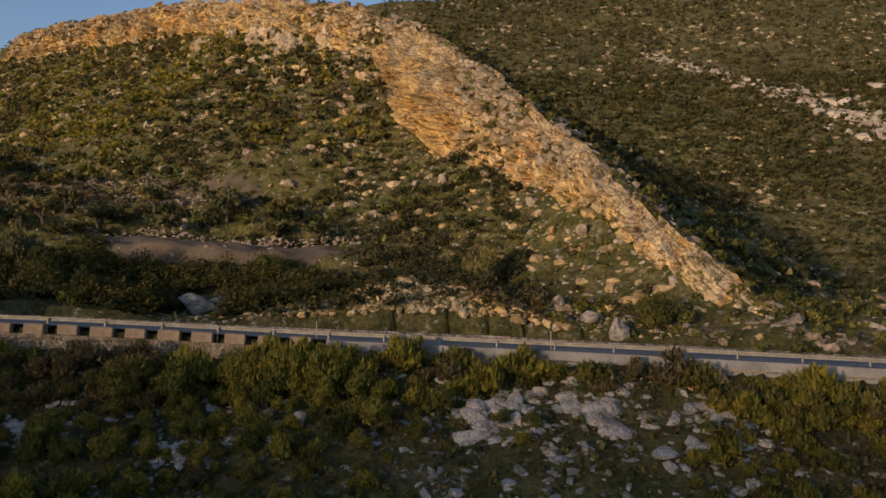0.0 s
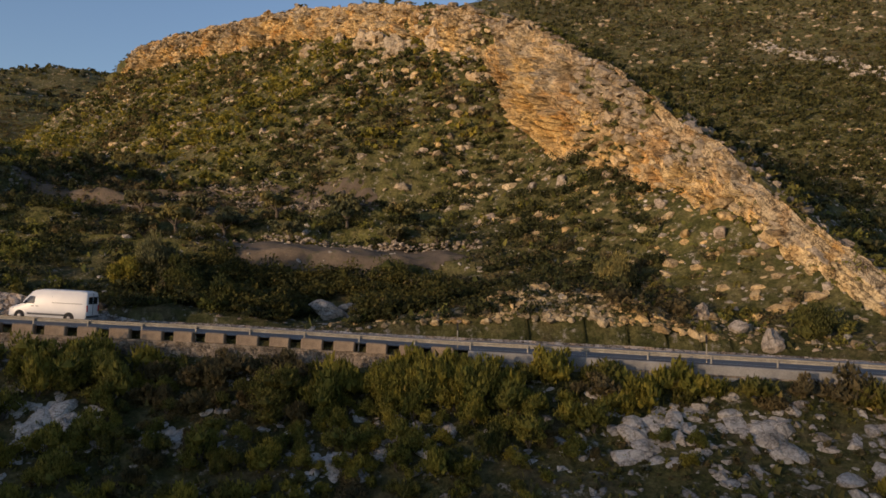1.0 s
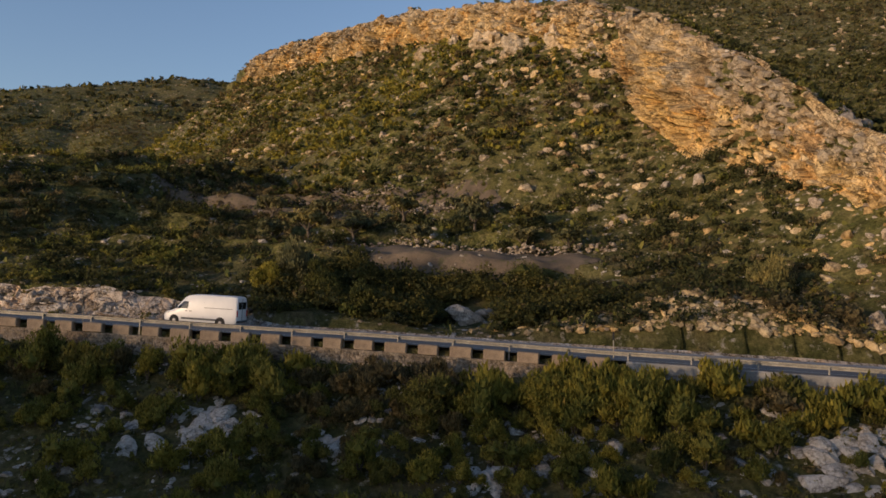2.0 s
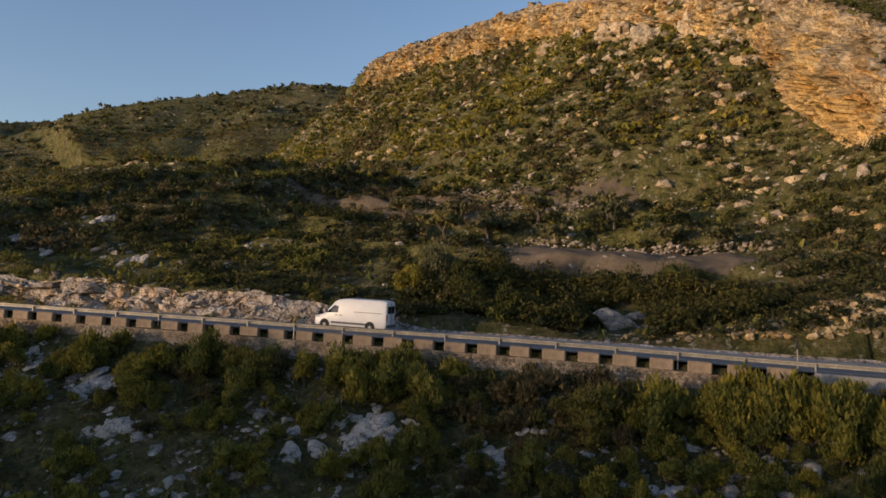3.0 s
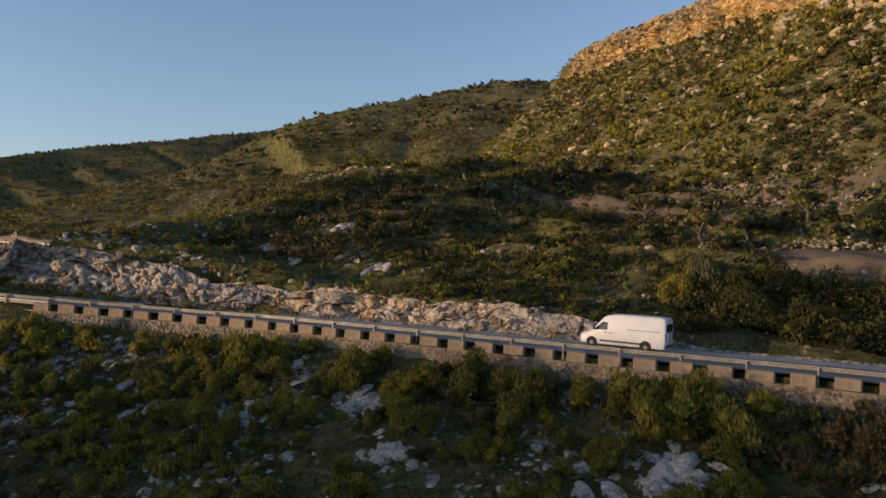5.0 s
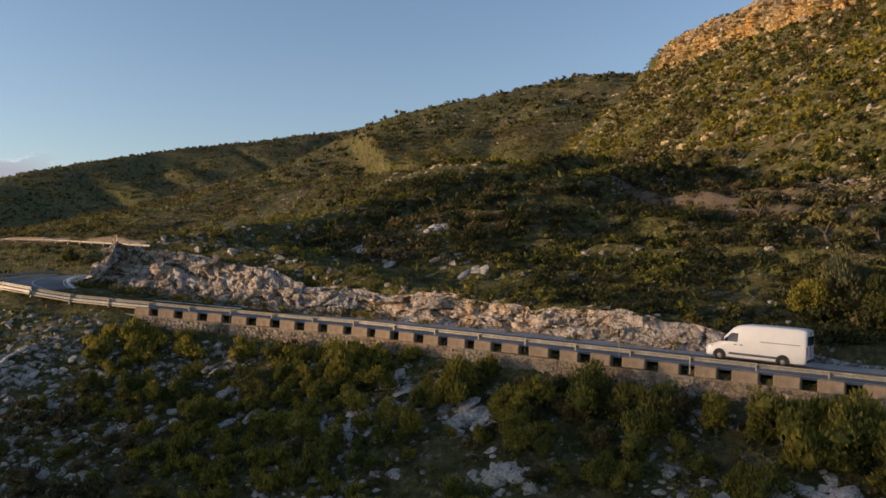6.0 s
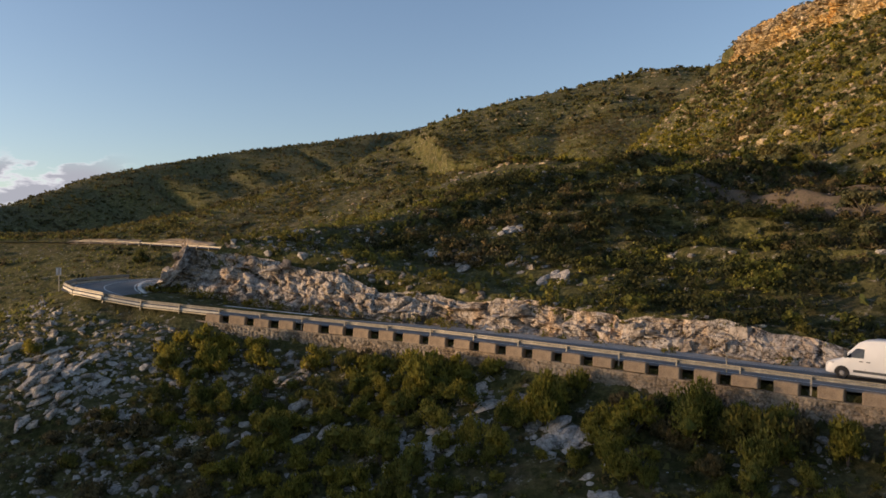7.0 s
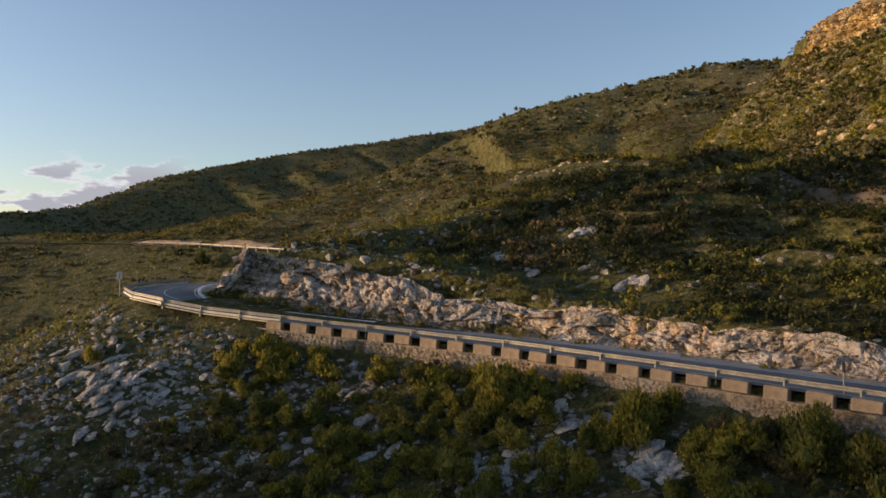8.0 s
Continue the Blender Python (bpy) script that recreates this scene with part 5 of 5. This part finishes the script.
LOW = [leafy(prng, 400, 0.185, 7, 0.9, 1.0) for _ in range(6)]
sel = ~single
rows = np.c_[sx, sy, zz - 0.08, radius][sel]
hue = yellow[sel]
tagged(scatter("slope_shrubs", LOW, rows[(hue <= -0.06) & (hue > -0.2)], SHRUB, prng, flat=(0.85, 1.3)), "dense dark green scrub on the lower slope", "shrubs", kind="stuff")
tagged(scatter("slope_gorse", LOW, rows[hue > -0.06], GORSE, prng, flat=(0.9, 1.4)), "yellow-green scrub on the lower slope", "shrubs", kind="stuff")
tagged(scatter("slope_heath", LOW, rows[hue <= -0.2], HEATH, prng, flat=(0.7, 1.0)), "dry brown heath on the lower slope", "shrubs", kind="stuff")


def big_shrub(x, y, radius, height, mat, label, leaves=1500):
    top = new("large_shrub")
    v, f = leafy(prng, int(leaves * 2.2), 0.19 / radius, 16, 1.0, 1.1)
    v = v * np.array([radius, radius, height / 1.35])
    fol = new("foliage", fast_mesh("foliage", v, f, mat))
    fol.parent = top
    part("woody_base", stems(prng, 9, height * 0.6, 0.06, radius * 0.5), BARK, top)
    top.location = (x, y, float(land(np.array([x]), np.array([y]))[0]) - 0.1)
    return tagged(top, label, "shrub")


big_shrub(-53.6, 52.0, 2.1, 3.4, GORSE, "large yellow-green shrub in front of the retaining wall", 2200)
big_shrub(-50.9, 52.2, 2.0, 2.8, SHRUB, "large dark shrub in front of the retaining wall", 1800)
big_shrub(-42.4, 49.0, 1.0, 1.9, GORSE, "solitary yellow-green bush on the rocky slope")
big_shrub(-21.8, 88.0, 3.6, 4.2, SHRUB, "broad dark evergreen shrub below the olive terrace", 2200)
big_shrub(-43.9, 75.5, 2.0, 5.2, OLIVE, "tall grey-green bush above the road cutting", 2000)
big_shrub(-40.5, 74.2, 2.4, 3.6, SHRUB, "dark green bush above the road", 1800)
big_shrub(-46.5, 73.5, 1.8, 3.0, GORSE, "yellow-green bush above the road", 1500)
big_shrub(-34.9, 71.5, 1.9, 3.2, SHRUB, "dark green bush beside the road hollow", 1500)
big_shrub(2.4, 80.5, 2.4, 4.6, OLIVE, "grey-green tree-like bush on the slope", 1800)
big_shrub(-15.0, 54.5, 2.2, 3.0, GORSE, "large yellow-green shrub below the road", 1800)
big_shrub(-24.0, 53.4, 2.1, 2.6, SHRUB, "large dark shrub below the road", 1600)
big_shrub(18.0, 68.5, 2.0, 3.2, SHRUB, "dark shrub beside the road", 1500)
big_shrub(-220.0, 80.0, 2.6, 4.5, SHRUB, "dark bush beside the far road", 700)


# scrub above the road, on the hill and on the far ridges
def scrub(name, n, box, radius, shapes, mats, clump, bias, label, test, sink=0.1):
    x, y = prng.uniform(box[0], box[1], n), prng.uniform(box[2], box[3], n)
    d, _ = off_line(x, y, EDGE)
    ok = in_view(x, y) & ((d < -1.5) | (d > WIDTH + 2.6)) & (rough_noise(x, y, clump, 3, 121) > prng.uniform(-0.4, 0.3, n) - bias) & ~clearing(x, y) & test(x, y, d)
    x, y = x[ok], y[ok]
    r = radius[0] + (radius[1] - radius[0]) * prng.random(len(x)) ** 1.8
    rows = np.c_[x, y, land(x, y) - sink, r]
    hue = rough_noise(x, y, clump * 1.4, 2, 131) + prng.normal(0, 0.2, len(x))
    for mat, low, high, word in mats:
        part_rows = rows[(hue > low) & (hue <= high)]
        if len(part_rows):
            tagged(scatter(name, shapes, part_rows, mat, prng, flat=(0.7, 1.25)), f"{word} {label}", "shrubs", kind="stuff")


def clearing(x, y):
    """The open ground round the split boulder."""
    return ((x + 25.5) / 3.6) ** 2 + ((y - 74.5) / 6.5) ** 2 < 1


def field(x, y):
    """The bare strip of the old orchard."""
    return ((x + 31) / 17) ** 2 + ((y - 93.5) / 5.5) ** 2 < 1


def off_crest(x, y):
    return np.abs(off_line(x, y, CREST)[0])


MIXED = [(HEATH, -9, -0.28, "dry brown"), (SHRUB, -0.28, 0.08, "dark green"), (GORSE, 0.08, 9, "yellow-green")]
# Darkened leaves that paint shade into terraces and gully; hollow evergreens share them.
OAK_SHADE = leaf_material("dark_shade_oak_leaves", (0.03, 0.033, 0.016), (0.08, 0.083, 0.035), (0.12, 0.102, 0.06))
# SHADY carries the painted shade; SUNNY is yellower for the lit hill.
SHADY = [(HEATH, -9, -0.24, "dry brown"), (OAK_SHADE, -0.24, 0.42, "dark green"), (GORSE, 0.42, 9, "yellow-green")]
SUNNY = [(HEATH, -9, -0.3, "dry brown"), (SHRUB, -0.3, -0.02, "dark green"), (GORSE, -0.02, 9, "yellow-green")]
MIDS = [bush(prng, 84, 0.25, 8, 0.95) for _ in range(8)]
DENSE = [bush(prng, 170, 0.17, 9, 0.95) for _ in range(6)]
HILLS = [bush(prng, 25, 0.54, 4, 0.95) for _ in range(8)]
FARS = [bush(prng, 8, 0.85, 3, 0.8) for _ in range(8)]
scrub("terrace_scrub", 12500, (-130, 48, 45, 140), (0.5, 1.6), MIDS, SHADY, 13, 0.3, "scrub on the old terraces", lambda x, y, d: (d > 0) & (d < 75) & ~field(x, y) & (x < 8) & ((x > -72) | (d > 21)))
scrub("roadside_scrub", 5600, (-190, 48, 45, 128), (0.4, 1.3), MIDS, MIXED, 9, 0.1, "scrub above the road", lambda x, y, d: (d > 0) & (d < 75) & (((x < -68) & (d < 26)) | (x < -128) | (x > 6)))
MUTED = leaf_material("far_scrub_leaves", (0.045, 0.046, 0.022), (0.135, 0.128, 0.058), (0.2, 0.17, 0.1))
FARMIX = [(HEATH, -9, -0.1, "dry brown"), (OAK_SHADE, -0.1, 0.1, "dark green"), (MUTED, 0.1, 9, "grey-green")]
FADED = [(HEATH, -9, -0.2, "dry brown"), (MUTED, -0.2, 9, "grey-green")]


def gully(x, y):
    """The hollow on the far side of the hogback."""
    a = np.degrees(np.arctan2(-(x - MID[0]), y - MID[1]))
    return (off_line(x, y, CREST)[0] > 3) & (a < 1)


scrub("gully_scrub", 9000, (-40, 150, 60, 250), (0.4, 1.6), HILLS, [(OAK_SHADE, -9, 9, "dark green")], 14, 0.3, "scrub in the hollow behind the rock ridge", lambda x, y, d: gully(x, y) & (d > 20) & (off_crest(x, y) > 4.2))
THIN = [bush(prng, 15, 0.62, 3, 0.9) for _ in range(8)]
scrub("gully_floor_scrub", 10000, (0, 260, 230, 430), (0.8, 2.4), THIN, [(OAK_SHADE, -9, 9, "dark green")], 20, 0.55, "scrub in the hollow behind the rock ridge", lambda x, y, d: gully(x, y) & (land(x, y) < 96))
scrub("right_hill_scrub", 13000, (-60, 330, 230, 540), (0.5, 1.9), THIN, FADED, 22, 0.45, "scrub on the hill behind the rock ridge", lambda x, y, d: (np.degrees(np.arctan2(-(x - MID[0]), y - MID[1])) < 4) & (off_line(x, y, CREST)[0] > 60))
scrub("left_hill_scrub", 26000, (-370, -185, 60, 330), (0.3, 1.2), THIN, FADED, 14, 0.15, "scrub on the hillside beyond the bend", lambda x, y, d: before_hill(x, y) & (d > 10) & (np.hypot(x + 17, y - 4) < 370))
scrub("hill_scrub", 34000, (-185, 60, 60, 290), (0.4, 1.7), HILLS, SUNNY, 14, 0.3, "scrub on the rocky hill", lambda x, y, d: before_hill(x, y) & ~gully(x, y) & ((d > 66) | ((x < -185) & (d > 10))) & (off_crest(x, y) > 4.2) & (np.hypot(x + 17, y - 4) < 370))
scrub("far_scrub", 60000, (-960, 330, 90, 760), (0.8, 3.0), FARS, FARMIX, 35, 0.25, "scrub on the distant hills",
      lambda x, y, d: (np.hypot(x + 17, y - 4) > 350) & before_hill(x, y), 0.75)
scrub("valley_scrub", 2600, (-330, -112, -20, 110), (0.6, 1.6), HILLS, FADED, 22, 0.1, "scrub below the far road", lambda x, y, d: np.hypot(x + 17, y - 4) < 320)


scrub("hollow_scrub", 1500, (-52, -8, 66, 90), (0.9, 2.0), DENSE, [(OAK_SHADE, -9, 9, "very dark green")], 12, 0.6, "evergreen scrub in the hollow behind the road", lambda x, y, d: (d > 11) & ~field(x, y) & (np.hypot(x + 25.5, y - 78.6) > 3.0) & (((x + 30) / 20) ** 2 + ((y - 79) / 9) ** 2 < 1))


# low undergrowth and dead twigs between the shrubs of the near slope
UNDER = [bush(prng, 26, 0.4, 4, 0.8) for _ in range(8)]
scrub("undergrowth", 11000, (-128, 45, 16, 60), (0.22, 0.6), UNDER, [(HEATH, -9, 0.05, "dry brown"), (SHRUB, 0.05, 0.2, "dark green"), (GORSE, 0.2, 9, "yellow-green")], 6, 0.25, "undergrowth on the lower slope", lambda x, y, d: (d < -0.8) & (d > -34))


# grass tufts between the shrubs
def tuft(rng, blades):
    """A low clump of upright blades, about one metre high."""
    a = rng.uniform(0, 2 * math.pi, blades)
    foot = rng.normal(0, 0.35, (blades, 2))
    side = np.c_[np.cos(a), np.sin(a), np.zeros(blades)] * rng.uniform(0.2, 0.4, blades)[:, None]
    root = np.c_[foot, np.zeros(blades) - 0.1]
    tip = root + np.c_[rng.normal(0, 0.3, (blades, 2)), rng.uniform(0.5, 1.0, blades)]
    v = np.stack([root - side, root + side, tip + side * 0.35, tip - side * 0.35], 1).reshape(-1, 3)
    return v, np.arange(blades * 4).reshape(-1, 4)


MEADOW = leaf_material("meadow_grass", (0.09, 0.098, 0.03), (0.21, 0.205, 0.065), (0.28, 0.245, 0.12))
GRASS = leaf_material("dry_grass", (0.06, 0.062, 0.02), (0.2, 0.18, 0.07), (0.3, 0.25, 0.13))
TUFTS = [tuft(prng, 2) for _ in range(8)]
for box_, count, size in (((-135, 45, 15, 62), 9000, (0.25, 0.7)), ((-190, 48, 45, 128), 9000, (0.3, 0.8)), ((-370, 120, 60, 330), 26000, (0.5, 1.3)), ((-330, -112, -20, 110), 26000, (0.3, 0.75))):
    x, y = prng.uniform(box_[0], box_[1], count), prng.uniform(box_[2], box_[3], count)
    d, _ = off_line(x, y, EDGE)
    ok = in_view(x, y) & ((d < -0.8) | (d > WIDTH + 2.8)) & (off_crest(x, y) > 3.5) & ~field(x, y) & (rough_noise(x, y, 16, 3, 151) > prng.uniform(-0.5, 0.2, count))
    x, y = x[ok], y[ok]
    tagged(scatter("grass_tufts", TUFTS, np.c_[x, y, land(x, y), prng.uniform(size[0], size[1], len(x))], MEADOW if count == 26000 else GRASS, prng, flat=(0.5, 1.0)), "yellowish dry grass tufts on the hillside", "grass", kind="stuff")


# olive trees
def olive_mesh(seed):
    r = np.random.default_rng(seed)
    bm = bmesh.new()

    def limb(a, b, ra, rb):
        v = b - a
        bmesh.ops.create_cone(bm, segments=7, cap_ends=False, radius1=ra, radius2=rb, depth=v.length, matrix=Matrix.Translation((a + b) / 2) @ v.to_track_quat("Z", "Y").to_matrix().to_4x4())

    fork = Vector((r.normal(0, 0.1), r.normal(0, 0.1), 1.1))
    limb(Vector((0, 0, -0.2)), fork, 0.26, 0.17)
    tips = []
    for k in range(5):
        a = k * 1.26 + r.uniform(-0.3, 0.3)
        tip = fork + Vector((math.cos(a) * 1.0, math.sin(a) * 1.0, r.uniform(0.7, 1.3)))
        limb(fork, tip, 0.12, 0.05)
        tips.append(tip)
        for _ in range(2):
            t2 = tip + Vector((r.normal(0, 0.5), r.normal(0, 0.5), r.uniform(0.2, 0.7)))
            limb(tip, t2, 0.05, 0.02)
            tips.append(t2)
    vs, fs, base = [], [], 0
    for tip in tips:
        v, f = bush(r, 62, 0.36, 3, 0.9)
        v = (v - [0, 0, 0.35]) * r.uniform(0.95, 1.45) + np.array(tip)
        vs.append(v)
        fs.append(f + base)
        base += len(v)
    return bm, np.concatenate(vs), np.concatenate(fs)


def olive_tree(seed):
    bm, v, f = olive_mesh(seed)
    top = new("olive_tree")
    part("trunk", bm, BARK, top, "gnarled grey trunk with limbs")
    crown = new("crown", fast_mesh("crown", v, f, OLIVE))
    crown.parent = top
    return tagged(top, "grey-green olive tree on the old terrace", "tree", group="olive trees")


OLIVES = [olive_tree(k) for k in (3, 4, 5)]
spots = [(-30.8, 102.0), (-37.5, 97.5), (-47.0, 99.5), (-41.5, 104), (-52.5, 101), (-24, 100), (-18, 98.5), (-57, 96), (-33, 110), (-45, 111), (-25, 109), (-62, 104), (-50, 92)]
spots += [(-82 - 3.4 * k + prng.normal(0, 1.5), 146 + 2.3 * k + prng.normal(0, 2.5)) for k in range(28)] + [(-92 - 4.4 * k + prng.normal(0, 2), 160 + 2.8 * k + prng.normal(0, 3)) for k in range(16)]
for x, y in spots:
    size = prng.uniform(0.85, 1.25)
    ob = copy_thing(OLIVES[prng.integers(3)], Matrix.LocRotScale((x, y, float(land(np.array([x]), np.array([y]))[0])), Euler((0, 0, prng.uniform(0, 6.28))), None))
    ob.scale = (size, size, size * prng.uniform(0.85, 1.05))
for t3 in OLIVES:
    for o in (*t3.children, t3):
        bpy.data.objects.remove(o)


# dry-stone walls on the risers of the terraces
def terrace_wall(x0, x1, y_of, label):
    n = int((x1 - x0) * 8.0)
    x = prng.uniform(x0, x1, n)
    y = y_of(x) + prng.normal(0, 0.22, n)
    z = land(x, y) + prng.uniform(-0.15, 1.1, n)
    rows = np.c_[x, y, z, prng.uniform(0.22, 0.45, n)]
    return tagged(scatter("terrace_wall", PEBBLES, rows, LIMESTONE, prng, lean=0.3), label, "wall", group="terrace walls")


terrace_wall(-100, -48, lambda x: 122 - 0.10 * (x + 48), "tumbled grey dry-stone terrace wall")
terrace_wall(-82, -30, lambda x: 113.5 - 0.04 * (x + 30), "tumbled grey dry-stone terrace wall")
terrace_wall(-52, -12, lambda x: 97.8 + 0.03 * (x + 12), "low grey dry-stone terrace wall")


# bare strips of the old orchard and of the terraces above it
PLOUGHED = varied("dry_ploughed_soil", (0.08, 0.064, 0.047), (0.15, 0.118, 0.086), 0.35, 0.95, 5, 0.12, wear=(0.06, 0.062, 0.028))


def bare_strip(cx, cy, rx, ry, tilt, label):
    fx, fy = np.meshgrid(np.linspace(cx - rx - 2, cx + rx + 2, int(rx * 4.5)), np.linspace(-ry - 2, ry + 2, 34))
    wander = rough_noise(fx, fy, 5, 3, 141)
    inside = ((fx - cx) / rx + 0.1 * wander) ** 2 + (fy / ry + 0.35 * wander) ** 2 < 1
    fy = fy + cy + tilt * (fx - cx)
    fz = land(fx, fy) + 0.07
    idx = np.arange(fx.size).reshape(fx.shape)
    quads = np.stack([idx[:-1, :-1], idx[:-1, 1:], idx[1:, 1:], idx[1:, :-1]], -1)
    quads = quads[inside[:-1, :-1] & inside[:-1, 1:] & inside[1:, 1:] & inside[1:, :-1]]
    tagged(new("bare_field", fast_mesh("bare_field", np.stack([fx, fy, fz], -1).reshape(-1, 3), quads, PLOUGHED, True)), label, "field", kind="structure")


bare_strip(-31, 93.5, 18, 5.8, 0.0, "bare brown soil of an old orchard strip")
bare_strip(-64, 108, 22, 4.5, -0.08, "bare brown soil of an old terrace")
bare_strip(-50, 118, 26, 4.0, -0.06, "bare brown soil of a narrow terrace")

# bushes that hang over the top of the cutting and the cliff
k = prng.integers(0, len(fine_edge) - 1, 420)
k = k[eh[k] > 1.0]
q = fine_edge[k, :2] + en[k] * (e_back[k] + 1.2 + lean_back(fine_edge[k, 0]) + prng.uniform(0, 2.6, len(k)))[:, None]
low = prng.random(len(k)) < np.where(np.abs(fine_edge[k, 0] + 108) < 14, 0.28, 0.2)
q[low] = (fine_edge[k, :2] + en[k] * (e_back[k] - prng.uniform(-0.6, 0.9, len(k)))[:, None])[low]
tagged(scatter("cutting_scrub", MIDS, np.c_[q, land(q[:, 0], q[:, 1]) - 0.05, prng.uniform(0.4, 1.0, len(k))], SHRUB, prng, flat=(0.7, 1.2)), "green scrub along the top of the cutting", "shrubs", kind="stuff")
k = prng.integers(0, len(fine_crest) - 1, 420)
q = fine_crest[k, :2] + cn[k] * (prng.normal(0, 1, len(k)) * 3.0 + 2.2)[:, None]
tagged(scatter("crest_scrub", HILLS, np.c_[q, land(q[:, 0], q[:, 1]) - 0.1, prng.uniform(0.5, 1.3, len(k))], SHRUB, prng, flat=(0.7, 1.2)), "green scrub along the cliff top", "shrubs", kind="stuff")

led = np.array(ledges)[prng.permutation(len(ledges))[:800]]
tagged(scatter("ledge_scrub", HILLS, led, SHRUB, prng, flat=(0.6, 1.1)), "green bushes on the ledges of the cliff", "shrubs", kind="stuff")
